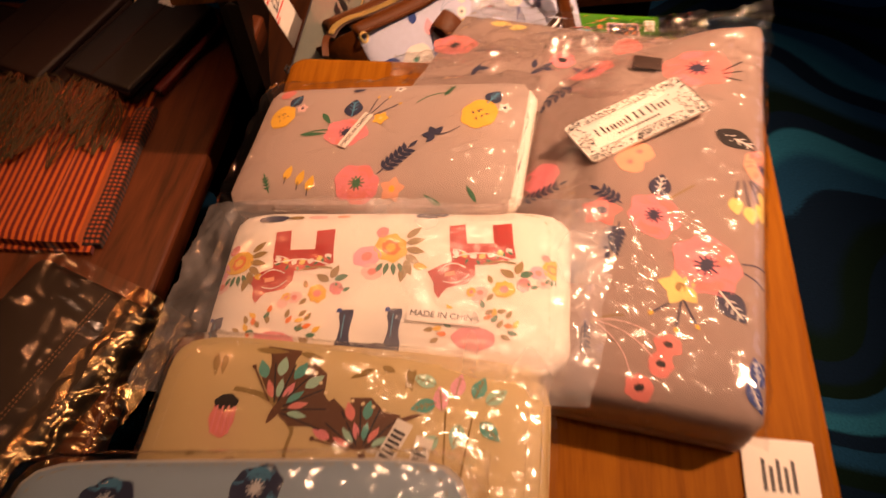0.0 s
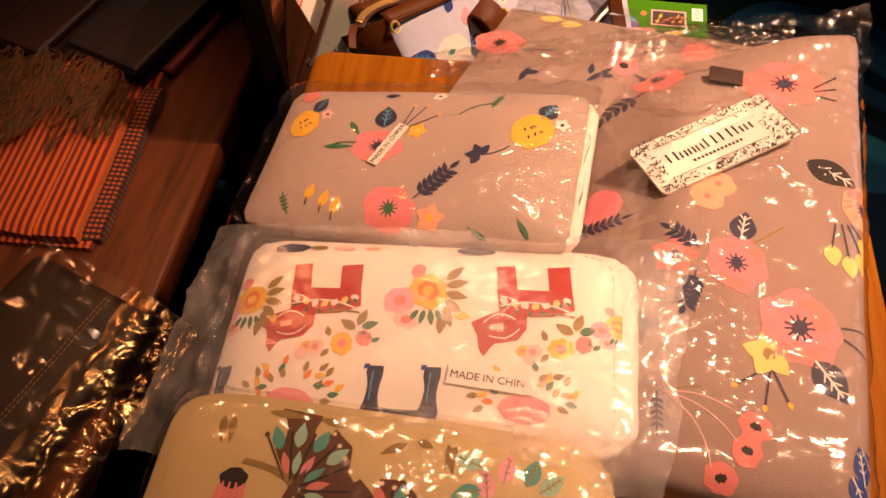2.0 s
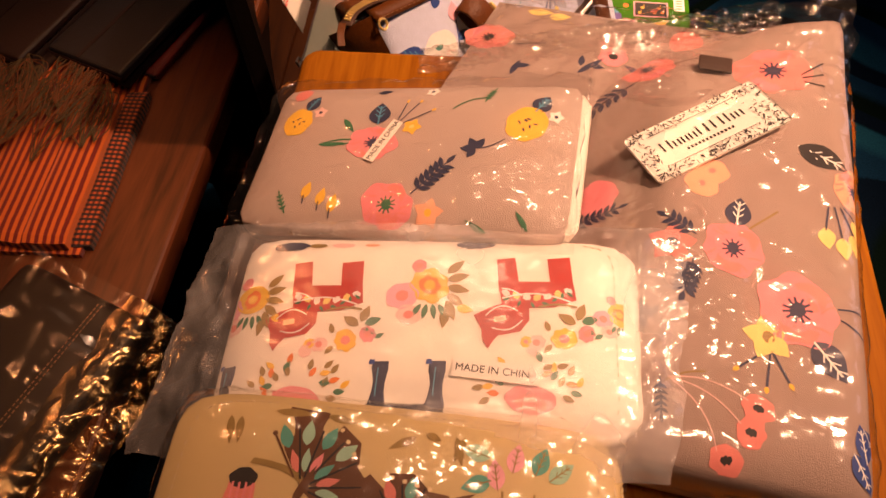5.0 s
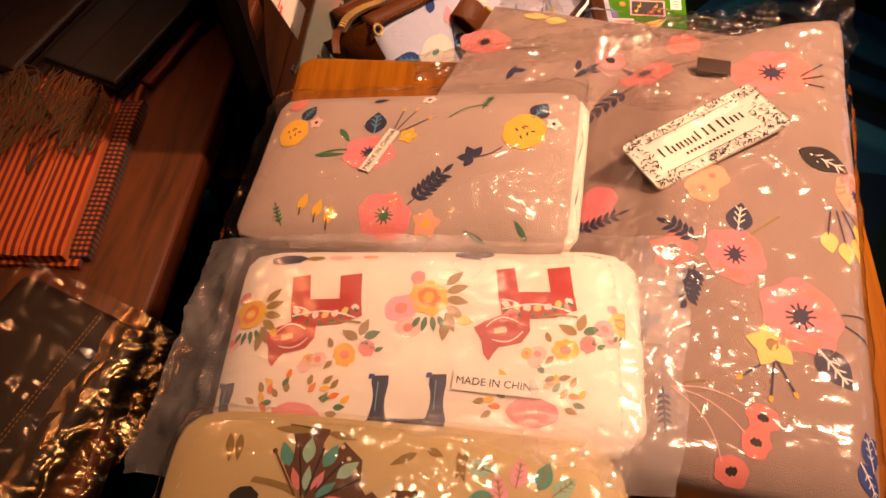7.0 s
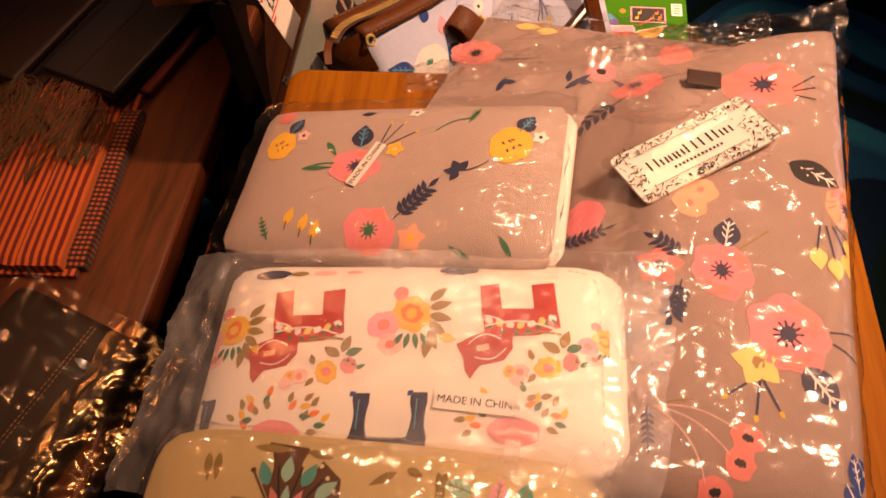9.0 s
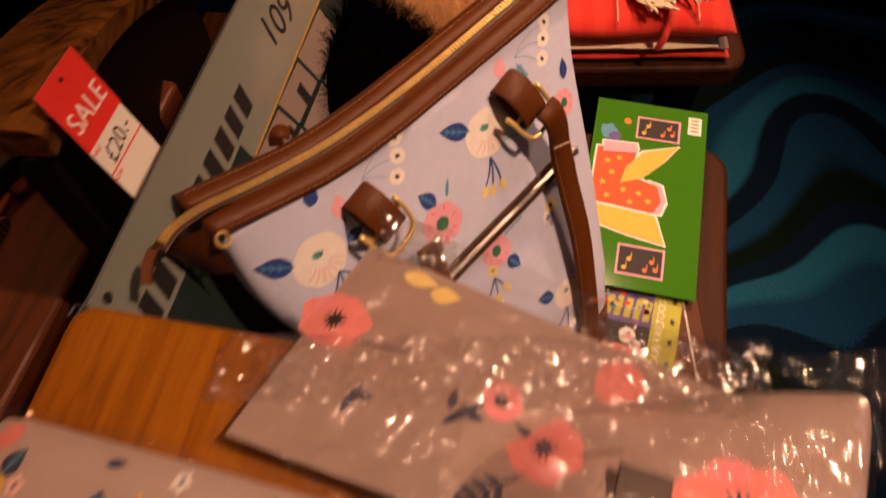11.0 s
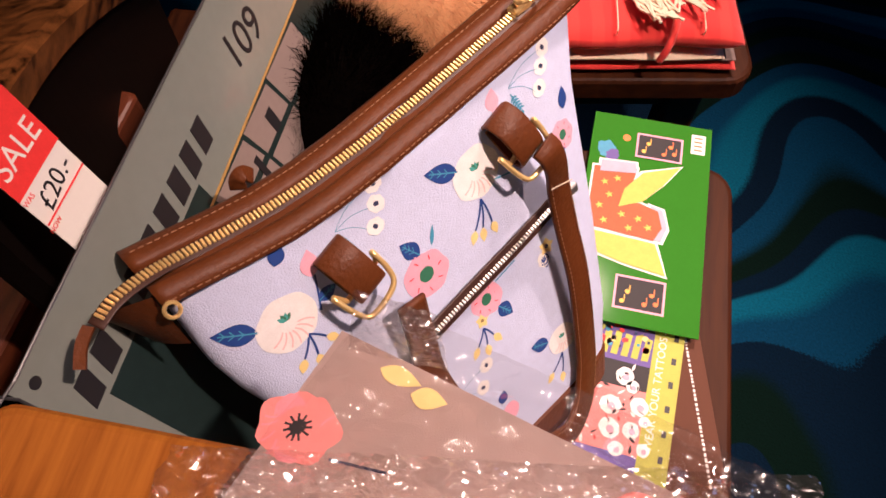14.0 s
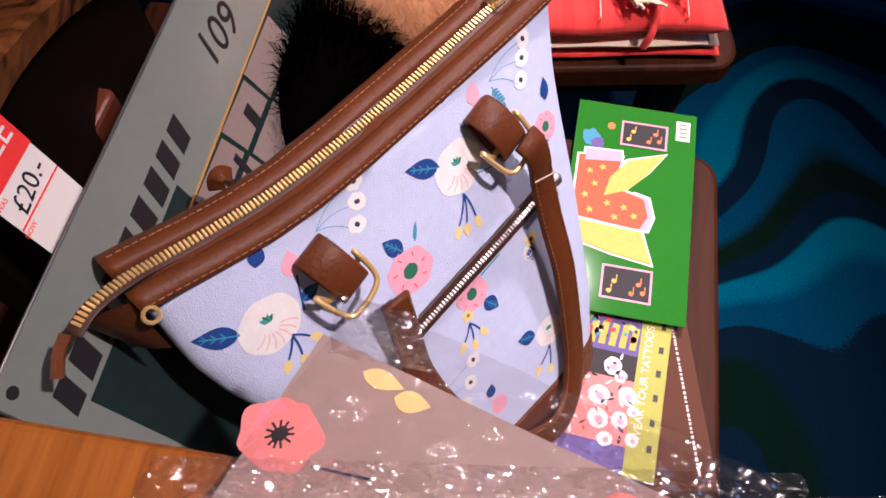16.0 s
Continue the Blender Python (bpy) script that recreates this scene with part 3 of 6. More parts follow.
def film(name, parent, w, d, height, item, mat, nu=100, nv=60, rough=0.0012, fringe=0.004, seed=0, off=(0, 0), skew=0.0, fall=0.006):
    """A loose film bag draped over an item of half sizes item=(a, b, p); it sinks to the table round it."""
    a, b, p = item
    rnd = random.Random(seed)
    ox, oy = rnd.uniform(0, 50), rnd.uniform(0, 50)

    def fn(i, j):
        x, y = (i - 0.5) * w + off[0], (j - 0.5) * d + off[1]
        x += skew * (j - 0.5)
        jag = 0.004 * noise.noise((i * 7 + ox, j * 7 + oy, 0.3))
        if i in (0, 1) or j in (0, 1):
            x, y = x + jag, y + jag
        r = gauge(x, y, a + 0.001, b + 0.001, p)
        if r <= 1:
            z = height + 0.0018 - 0.006 * r ** 7 + 0.0015
        else:
            out = (r - 1) * min(a, b)
            z = 0.003 + (height - 0.004) * math.exp(-out / fall)
        amp = rough + (fringe if r > 1 else fringe * 0.5 * max(0, r - 0.8) / 0.2)
        k = abs(noise.noise((x * 45 + ox, y * 45 + oy, 1.7))) + 0.6 * abs(noise.noise((x * 110 + oy, y * 110 + ox, 5.1))) + 0.3 * abs(noise.noise((x * 260 + oy, y * 260 + ox, 9.1)))
        return Vector((x + 0.3 * amp * noise.noise((x * 60, y * 60, 3 + ox)), y + 0.3 * amp * noise.noise((x * 60, y * 60, 8 + ox)), max(0.001, z + amp * k)))
    ob = part("plastic_wrapping", grid(fn, nu, nv), mat, parent, "clear crinkled plastic wrapping", smooth=True)
    ob.visible_shadow = False
    return ob


# grey floral purse
w1, s1 = purse("floral_purse", "taupe floral zip purse sealed in crinkled clear film", pose(0.003, 0.4105, TOP + 0.020, 0, -10.5, -8.5), 0.196, 0.111, 0.026, PURSE_GREY, WHITE_PU, 16, None, PURSE_GREY, snug=True, stitched=2.0)
pr = Print(s1, w1)
rot = Matrix.Rotation(radians(0.0), 2)


def q(x, y):
    return tuple(rot @ Vector((x, y)))


pr.bloom(q(-0.078, 0.021), 0.0105)
pr.solo("navy", q(-0.074, 0.030), 0.014, 0.010, 65, "sky")
pr.daisy(q(-0.064, 0.028), 0.005, "blush", turn=20)
for tip in ((-0.033, 0.005), (-0.042, 0.017)):
    pr.line("green", q(-0.057, 0.001) if tip[1] < 0.01 else q(-0.044, 0.019), q(*tip), 0.0011, 0.08)
    pr.emit("printed_stem")
pr.solo("green", q(-0.057, 0.0008), 0.02, 0.003, 4)
pr.solo("green", q(-0.046, 0.022), 0.014, 0.004, -50)
pr.poppy(q(-0.023, 0.003), 0.0145)
pr.solo("navy", q(-0.023, 0.018), 0.018, 0.014, 95, "sky")
pr.buds(q(-0.012, 0.016), [q(-0.008, 0.036), q(0.0, 0.036), q(0.009, 0.029)], size=0.002)
pr.daisy(q(-0.001, 0.016), 0.0065, "yellow", "lemon", turn=70)
pr.bloom(q(0.068, 0.019), 0.0125)
pr.solo("navy", q(0.072, 0.029), 0.014, 0.012, 60, "sky")
pr.daisy(q(0.084, 0.026), 0.005, "white")
for ang in (60, 120, 180):
    pr.leaf("navy", q(0.041, -0.001), 0.009, 0.0055, ang)
pr.line("navy", q(0.041, -0.001), q(0.057, 0.007), 0.0008, -0.1)
pr.leaf("navy", q(0.041, -0.001), 0.008, 0.005, 240)
pr.emit("printed_leaf_sprig")
pr.line("green", q(0.022, 0.030), q(0.043, 0.040), 0.0009, 0.12)
pr.emit("printed_stem")
pr.fern(q(0.041, 0.036), q(0.045, 0.048), "green", 4, 0.003)
pr.poppy(q(-0.004, -0.041), 0.0155, core="green")
pr.fern(q(0.009, -0.034), q(0.026, -0.012), "navy", 6, 0.008)
pr.daisy(q(0.021, -0.045), 0.009, "peach", "yellow", turn=10)
for p_ in ((-0.056, -0.036), (-0.046, -0.040), (-0.038, -0.044)):
    pr.line("navy", q(p_[0], p_[1] - 0.006), q(*p_), 0.0008)
    pr.leaf("yellow", q(p_[0], p_[1] - 0.003), 0.012, 0.006, 80)
    pr.emit("printed_bud_sprig")
pr.fern(q(-0.066, -0.048), q(-0.072, -0.036), "green", 4, 0.003)
pr.solo("green", q(0.077, -0.053), 0.013, 0.003, 125)
pr.solo("green", q(0.056, -0.056), 0.016, 0.003, 150)
pr.daisy(q(0.006, 0.047), 0.005, "white")
pr.solo("navy", q(-0.03, 0.046), 0.01, 0.004, 10)
pr.disc("coral", q(-0.082, 0.046), 0.006)
pr.emit("printed_flower")
lab = pose(*q(-0.016, 0.004), 0.0288, 0, 0, 68)
part("sticker", moved(box(-0.0165, 0.0165, -0.0036, 0.0036, -0.0004, 0.0002), lab), CARDSTOCK, w1, "small white origin sticker")
words("sticker_text", "MADE IN CHINA", 0.0043, lab @ pose(0, 0, 0.0003), INK, w1)
film("film", w1, 0.206, 0.122, 0.0268, (0.0985, 0.0560, 16), FILM, seed=1, fringe=0.005, off=(0.0, -0.002), fall=0.012)

# white purse with red motifs, in a cloudy bag
w2, s2 = purse("patterned_purse", "white zip purse with red folk motifs in a loose bag", pose(0.016, 0.296, TOP + 0.009, 0, -4.5, -2.5), 0.208, 0.110, 0.040, WHITE_PU, WHITE_PU, 12, snug=True, drop=0.009, stitched=0.9)
pr = Print(s2, w2)
rot = Matrix.Rotation(radians(2.5), 2)
for cx, cy in ((0.0760, 0.0365), (-0.0320, 0.0365)):
    def at(*pts):
        return [q(cx + x, cy + y) for x, y in pts]

    pr.fill("red", at((-0.0385, 0.0), (-0.0290, 0.001), (-0.0270, -0.018), (-0.0375, -0.020)))
    pr.fill("red", at((-0.0125, -0.0005), (-0.0010, 0.0005), (0.0, -0.018), (-0.0115, -0.017)))
    pr.fill("red", at((-0.0375, -0.016), (-0.0270, -0.014), (-0.0115, -0.0145), (0.0, -0.016), (0.001, -0.025), (-0.010, -0.029), (-0.026, -0.0295), (-0.036, -0.027)))
    pr.fill("red", at((-0.0500, -0.033), (-0.0430, -0.029), (-0.0330, -0.0255), (-0.0225, -0.029), (-0.0225, -0.036), (-0.0270, -0.042), (-0.0370, -0.044), (-0.0460, -0.041)))
    pr.fill("red", at((-0.0465, -0.039), (-0.0370, -0.043), (-0.0405, -0.047), (-0.0430, -0.051), (-0.0455, -0.047)))
    for i in range(7):
        x, y = -0.034 + 0.0052 * i, -0.0205 - 0.0030 * math.sin(i * 0.55)
        pr.disc("lemon" if i % 2 else "white", q(cx + x, cy + y), 0.0019, 0.2, 4)
        pr.leaf("green", q(cx + x + 0.002, cy + y - 0.0030), 0.004, 0.0016, 200 + 50 * i)
    pr.line("white", q(cx - 0.036, cy - 0.0235), q(cx - 0.002, cy - 0.026), 0.0009, 0.10)
    pr.line("white", q(cx - 0.036, cy - 0.0180), q(cx - 0.026, cy - 0.0225), 0.0008, 0.1)
    pr.line("white", q(cx - 0.044, cy - 0.0330), q(cx - 0.028, cy - 0.0310), 0.0008, 0.25)
    pr.line("white", q(cx - 0.041, cy - 0.0400), q(cx - 0.026, cy - 0.0360), 0.0007, -0.2)
    pr.line("peach", q(cx - 0.040, cy - 0.0355), q(cx - 0.034, cy - 0.0345), 0.0030)
    pr.line("khaki", q(cx - 0.018, cy - 0.0290), q(cx + 0.001, cy - 0.0290), 0.0012, 0.08)
    pr.emit("printed_red_motif")
    for dx, dy, r_, c_ in ((-0.006, -0.046, 0.0058, "yellow"), (-0.0195, -0.048, 0.0042, "blush"), (0.0050, -0.043, 0.0042, "pink"), (-0.0245, -0.0475, 0.0028, "yellow")):
        pr.disc(c_, q(cx + dx, cy + dy), r_, 0.14, 8)
        pr.disc("coral", q(cx + dx, cy + dy), r_ * 0.42)
        pr.emit("printed_flower")
    for dx, dy, L, a in ((0.001, -0.036, 0.010, 70), (0.003, -0.037, 0.009, 20), (0.0, -0.038, 0.010, 150), (0.002, -0.040, 0.008, -20), (-0.013, -0.042, 0.006, 110), (-0.012, -0.049, 0.006, 230), (0.009, -0.045, 0.005, 30)):
        pr.solo("khaki" if dx < 0.002 else "green", q(cx + dx, cy + dy), L, L * 0.5, a)


def posy(x, y, s=1.0):
    pr.disc("yellow", q(x, y + 0.003 * s), 0.010 * s, 0.12, 7)
    pr.disc("orange", q(x, y + 0.003 * s), 0.0055 * s, 0.15, 6)
    pr.disc("yellow", q(x, y + 0.003 * s), 0.003 * s)
    pr.emit("printed_flower")
    for dx, dy, r_, c_ in ((-0.014, -0.003, 0.008, "rose"), (-0.010, -0.014, 0.006, "blush"), (-0.006, 0.015, 0.004, "pink")):
        pr.disc(c_, q(x + dx * s, y + dy * s), r_ * s, 0.1, 5)
        pr.disc("coral", q(x + dx * s, y + dy * s), r_ * 0.4 * s)
        pr.emit("printed_flower")
    for k in range(6):
        pr.solo("khaki", q(x + 0.009 * s, y + (0.010 - 0.004 * k) * s), 0.012 * s, 0.005 * s, 45 - 28 * k)
    pr.solo("yellow", q(x + 0.014 * s, y - 0.010 * s), 0.009 * s, 0.005 * s, -10)
    for k in range(4):
        pr.solo("green", q(x + (-0.004 + 0.003 * k) * s, y - 0.008 * s), 0.009 * s, 0.003 * s, -120 + 20 * k)


posy(0.003, 0.018)
posy(-0.092, 0.014, 0.9)
posy(0.098, 0.004, 0.6)
for cx in (-0.0600, 0.0530):
    pr.disc("pink", q(cx, -0.040), 0.0115, 0.1, 7, 0.6)
    pr.disc("coral", q(cx, -0.042), 0.007, 0.15, 6, 0.6)
    pr.emit("printed_flower")
    pr.disc("blush", q(cx + 0.002, -0.015), 0.0035)
    pr.emit("printed_flower")
    for i in range(26):
        a = 5 + 6.8 * i + random.uniform(-4, 4)
        if 78 < a < 102:
            continue
        rr = 0.0130 + 0.0035 * (i % 3)
        pr.solo(("khaki", "green", "yellow", "khaki", "orange")[i % 5], q(cx + rr * 1.15 * math.cos(radians(a)), -0.040 + rr * 0.95 * math.sin(radians(a))), 0.0060, 0.0030, a + random.uniform(-50, 50))
for cx in (-0.0990, -0.0200, 0.0080):
    pr.fill("navy", [q(cx + x, -0.032 + y) for x, y in ((-0.0055, -0.012), (0.0045, -0.012), (0.0050, 0.011), (-0.0030, 0.011))])
    pr.fill("blue", [q(cx + x, -0.032 + y) for x, y in ((-0.0050, 0.0095), (-0.0020, 0.0095), (-0.0020, 0.012), (-0.0045, 0.012))])
    pr.line("sky", q(cx - 0.001, -0.038), q(cx, -0.024), 0.0006)
    pr.emit("printed_navy_motif")
pr.fill("navy", [q(-0.006 + x, -0.046 + y) for x, y in ((-0.018, -0.004), (0.018, -0.004), (0.018, 0.004), (-0.018, 0.004))])
pr.emit("printed_navy_motif")
for x, c_, r_ in ((-0.075, "navy", 0.010), (-0.046, "blush", 0.006), (-0.060, "khaki", 0.005), (0.026, "navy", 0.011), (-0.030, "peach", 0.004)):
    pr.disc(c_, q(x, 0.0490), r_, 0.1, 5, 0.35)
    pr.emit("printed_flower")
lab = pose(*q(0.037, -0.027), 0.0428, 0, 0, -5)
part("sticker", moved(box(-0.021, 0.021, -0.0048, 0.0048, -0.0004, 0.0002), lab), CARDSTOCK, w2, "small white origin sticker")
words("sticker_text", "MADE IN CHINA", 0.0053, lab @ pose(0, 0, 0.0003), INK, w2)
film("film", w2, 0.262, 0.132, 0.0415, (0.105, 0.055, 12), FILM_SOFT, seed=2, rough=0.0010, fringe=0.0045, off=(-0.003, -0.004), skew=0.018, fall=0.045)

# cream purse with winged motifs
w3, s3 = purse("winged_motif_purse", "cream zip purse printed with colourful wing shapes", pose(-0.001, 0.1975, TOP, 0, 0, -4.2), 0.204, 0.110, 0.054, CREAM_PU, CREAM_PU, 8, snug=True, drop=0.005)
pr = Print(s3, w3)


def wing(x, y, s, turn, cols):
    rt = Matrix.Rotation(radians(turn), 2)

    def at(a, b):
        v_ = rt @ Vector((a * s, b * s))
        return x + v_[0], y + v_[1]
    # four convex fields of the wing, dark first, its coloured cells on them
    for field in (((0.0, 0.0), (-0.012, 0.016), (-0.015, 0.036), (0.004, 0.036), (0.008, 0.012)), ((0.0, 0.0), (0.006, 0.020), (0.012, 0.031), (0.022, 0.024), (0.024, 0.010)), ((0.0, 0.0), (0.024, 0.012), (0.030, 0.006), (0.026, -0.005), (0.010, -0.007))):
        pr.fill("brown", [at(*v_) for v_ in field])
    for i, c_ in enumerate(cols):
        ang = 118 - 24 * i
        for r0, L, wd in ((0.007, 0.011, 0.0040), (0.019, 0.012, 0.0058)):
            a = radians(ang + (3 if r0 > 0.01 else -3))
            if r0 < 0.01 or i < 4:
                pr.leaf(c_ if r0 > 0.01 else ("coral", "mint", "pink", "teal")[i % 4], at(r0 * math.cos(a), r0 * math.sin(a)), L * s, wd * s, ang + turn)
        a = radians(ang - 12)
        pr.line("black", at(0.004 * math.cos(a), 0.004 * math.sin(a)), at(0.027 * math.cos(a), 0.027 * math.sin(a)), 0.0009)
    for i in range(4):
        pr.disc("cream", at(0.012 + 0.004 * i, 0.0285 - 0.005 * i), 0.0010)
    pr.leaf("brown", at(-0.002, -0.008), 0.020 * s, 0.0042 * s, 70 + turn)
    pr.line("brown", at(-0.004, 0.004), at(-0.018, 0.022), 0.0009)
    pr.disc("brown", at(-0.018, 0.022), 0.0012)
    pr.leaf("brown", at(0.024, 0.004), 0.018 * s, 0.003 * s, -15 + turn)
    pr.emit("printed_wing_motif")


wing(-0.036, 0.012, 1.0, -4, ("teal", "mint", "teal", "mint", "teal", "brown"))
wing(0.012, -0.006, 0.9, 40, ("pink", "brown", "coral", "teal", "brown", "mint"))
pr.disc("coral", (-0.062, 0.006), 0.007, 0.1, 4, 1.5)
pr.disc("black", (-0.062, 0.014), 0.006, 0.1, 4, 0.8)
for k in range(4):
    pr.line("pink", (-0.066 + 0.003 * k, -0.003), (-0.066 + 0.003 * k, 0.012), 0.001)
pr.emit("printed_flower")
for x, y, a, L in ((-0.075, 0.042, -80, 0.014), (-0.070, 0.042, -85, 0.013), (-0.055, 0.046, 0, 0.02), (-0.03, 0.046, -10, 0.014), (0.012, 0.040, -150, 0.014), (0.016, 0.042, -20, 0.008), (0.030, 0.042, -75, 0.014), (0.034, 0.042, -110, 0.013), (-0.06, -0.02, 30, 0.012), (-0.068, -0.024, 150, 0.012)):
    pr.solo("khaki", (x, y), L, 0.004, a)
pr.line("khaki", (-0.060, 0.022), (-0.024, 0.002), 0.003, 0.15)
pr.line("khaki", (-0.024, 0.002), (-0.020, -0.03), 0.002, -0.1)
pr.emit("printed_stem")
for x, y, a, c_ in ((0.046, 0.034, 165, "mint"), (0.047, 0.024, 200, "teal"), (0.050, 0.020, 100, "rose"), (0.056, 0.028, 80, "rose"), (0.066, 0.028, 70, "teal"), (0.072, 0.026, 40, "mint"), (0.070, 0.016, -40, "teal"), (0.060, 0.014, -100, "mint"), (0.05, 0.006, 220, "mint")):
    pr.solo(c_, (x, y), 0.014, 0.008, a, "khaki")
pr.line("khaki", (0.066, 0.02), (0.060, -0.04), 0.001)
pr.line("khaki", (0.052, 0.02), (0.056, -0.04), 0.001)
pr.emit("printed_stem")
for x, y, a, w_ in ((0.027, -0.002, 68, 0.030), (0.041, -0.010, 80, 0.030)):
    lab = pose(x, y, 0.0562, 0, 0, a)
    part("sticker", moved(box(-w_ / 2, w_ / 2, -0.0045, 0.0045, -0.0004, 0.0002), lab), CARDSTOCK, w3, "white sticker with illegible black marks")
    bars = [moved(box(-0.0008, 0.0008, -0.0032, 0.0032, 0, 0.0003), lab @ pose(-w_ / 2 + 0.004 + 0.0028 * k, 0, 0.0003)) for k in range(int((w_ - 0.006) / 0.0028))]
    part("sticker_marks", join(*bars), INK, w3)
film("film", w3, 0.222, 0.128, 0.0545, (0.102, 0.055, 8), FILM, seed=3, fringe=0.004, rough=0.0009)

# pale blue purse at the near edge
purse("cream_purse", "plain cream zip purse under other purses", pose(-0.03, 0.080, TOP, 0, 0, 2), 0.19, 0.10, 0.037, CREAM_PU, CREAM_PU, 8)
purse("white_purse", "plain white zip purse under another purse", pose(-0.03, 0.078, TOP + 0.0385, 0, 0, -1), 0.19, 0.10, 0.036, WHITE_PU, WHITE_PU, 8)
w4, s4 = purse("pale_blue_purse", "pale blue zip purse printed with navy flowers", pose(-0.028, 0.119, TOP + 0.076, 0, 0, 2), 0.19, 0.10, 0.042, PALE_BLUE, WHITE_PU, 8)
pr = Print(s4, w4)
for x, y in ((0.01, 0.035), (-0.05, 0.03), (0.06, 0.02)):
    pr.poppy((x, y), 0.011, "navy", "sky", "white")
film("film", w4, 0.21, 0.12, 0.042, (0.095, 0.05, 8), FILM, seed=4)

# white price tag by the table's edge
pt = thing("price_tag", "blank-faced white card price tag lying on the table", "price tag", pose(0.235, 0.205, TOP, 0, 0, -4))
part("card", box(-0.02, 0.02, -0.030, 0.018, 0.001, 0.002, 0.0004), CARDSTOCK, pt)
part("price_mark", join(*[box(-0.010 + 0.004 * k, -0.008 + 0.004 * k, -0.012, 0.006 - 0.004 * (k % 2), 0.0021, 0.0023) for k in range(5)]), INK, pt)

# ---- folded tote in its film ----
TM = pose(0.169, 0.374, TOP, 0, 0, -11)
tote = thing("folded_tote_bag", "folded taupe floral canvas bag sealed in crinkled film", "tote bag", TM)
TA, TB, TH, TC, TD = 0.076, 0.152, 0.052, 0.001, 0.002


def ease(t):
    t = max(0.0, min(1.0, t))
    return t * t * (3 - 2 * t)


def slant(x, y):
    """Moves a place of the straight bag to the real one, whose far end runs askew."""
    return TD + (y - TD) * (1 + 0.30 * (x - 0.02) / TB) if y > TD else y


def straight(x, y):
    return TD + (y - TD) / (1 + 0.30 * (x - 0.02) / TB) if y > TD else y


def tote_top(x, y):
    r = gauge(x - TC, straight(x, y) - TD, TA, TB, 34)
    return TH - 0.010 * min(1, r) ** 14 - 0.026 * ease((-0.018 - x) / 0.056) - 0.020 * ease((y - 0.06) / 0.10) * (1 - ease((x + 0.03) / 0.08)) + 0.002 * noise.noise((x * 14, y * 14, 2.0)) + 0.0012 * noise.noise((x * 40, y * 30, 7.0))


def tote_body():
    dirs = []
    for i in range(160):
        a = 2 * math.pi * i / 160
        x, y = math.cos(a) * TA, math.sin(a) * TB
        g = gauge(x, y, TA, TB, 34)
        dirs.append((x / g, y / g))
    rs = [0.02 + 0.98 * i / 40 for i in range(41)]
    rings = [[Vector((x * r + TC, slant(x * r + TC, y * r + TD), tote_top(x * r + TC, slant(x * r + TC, y * r + TD)))) for x, y in dirs] for r in rs]
    for s, z in ((1.0, 0.016), (0.985, 0.014), (1.0, 0.012), (1.0, 0.006), (0.97, 0.0)):
        rings.append([Vector((x * s + TC, slant(x * s + TC, y * s + TD), z)) for x, y in dirs])
    return loft(rings[::-1])


part("canvas_body", tote_body(), GREY, tote, smooth=True)


def s5(x, y, lift):
    r = gauge(x - TC, straight(x, y) - TD, TA, TB, 34)
    if r > 0.99:
        x, y = (x - TC) * 0.99 / r + TC, (y - TD) * 0.99 / r + TD
    return Vector((x, y, tote_top(x, y) + lift + 0.0001))


pr = Print(s5, tote)
rt9 = Matrix.Rotation(radians(11), 2)


def k(x, y):
    return tuple(rt9 @ Vector((x, y)))


pr.poppy(k(0.004, -0.032), 0.0165)
pr.solo("navy", k(0.008, -0.018), 0.020, 0.014, 75 + 9, "white")
pr.line("khaki", k(0.014, -0.020), k(0.032, -0.008), 0.0012)
pr.emit("printed_stem")
pr.daisy(k(-0.027, -0.029), 0.013, "coral", "navy", turn=15)
pr.fern(k(-0.017, -0.038), k(-0.025, -0.058), "navy", 6, 0.008)
pr.fern(k(-0.014, -0.024), k(-0.027, -0.012), "navy", 4, 0.007)
pr.poppy(k(0.030, -0.067), 0.0205)
pr.daisy(k(0.013, -0.082), 0.013, "lemon", "khaki", turn=30)
pr.buds(k(0.013, -0.088), [k(-0.004, -0.098), k(0.007, -0.108), k(0.018, -0.106)], size=0.0025, w=0.0012)
pr.solo("navy", k(0.034, -0.084), 0.024, 0.016, -60 + 9, "white")
pr.line("navy", k(0.050, -0.066), k(0.068, -0.066), 0.001)
pr.line("navy", k(0.050, -0.072), k(0.068, -0.084), 0.001)
pr.emit("printed_stem")
pr.solo("black", k(0.052, 0.038), 0.030, 0.017, -35 + 9, "white")
pr.poppy(k(0.078, 0.008), 0.014, "peach", "coral", "navy")
for x, y in ((0.001, -0.119), (-0.004, -0.130), (-0.016, -0.142)):
    pr.disc("coral", k(x, y), 0.0070, 0.14, 6)
    pr.disc("black", k(x, y), 0.0022, 0.3, 5)
    pr.emit("printed_flower")
    pr.line("blush", k(-0.038, -0.104), k(x - 0.004, y + 0.004), 0.0006, 0.12)
    pr.emit("printed_stem")
pr.line("khaki", k(-0.040, -0.106), k(-0.020, -0.101), 0.0009, 0.08)
pr.emit("printed_stem")
pr.fern(k(-0.042, -0.104), k(-0.043, -0.122), "navy", 5, 0.004)
for a in (100, 160, 210, 270, 30):
    pr.leaf("navy", k(-0.046, -0.070), 0.010, 0.005, a)
pr.emit("printed_leaf_sprig")
pr.disc("pink", k(-0.060, 0.016), 0.012, 0.12, 5)
pr.emit("printed_flower")
pr.fern(k(-0.076, 0.0), k(-0.050, 0.003), "navy", 6, 0.006)
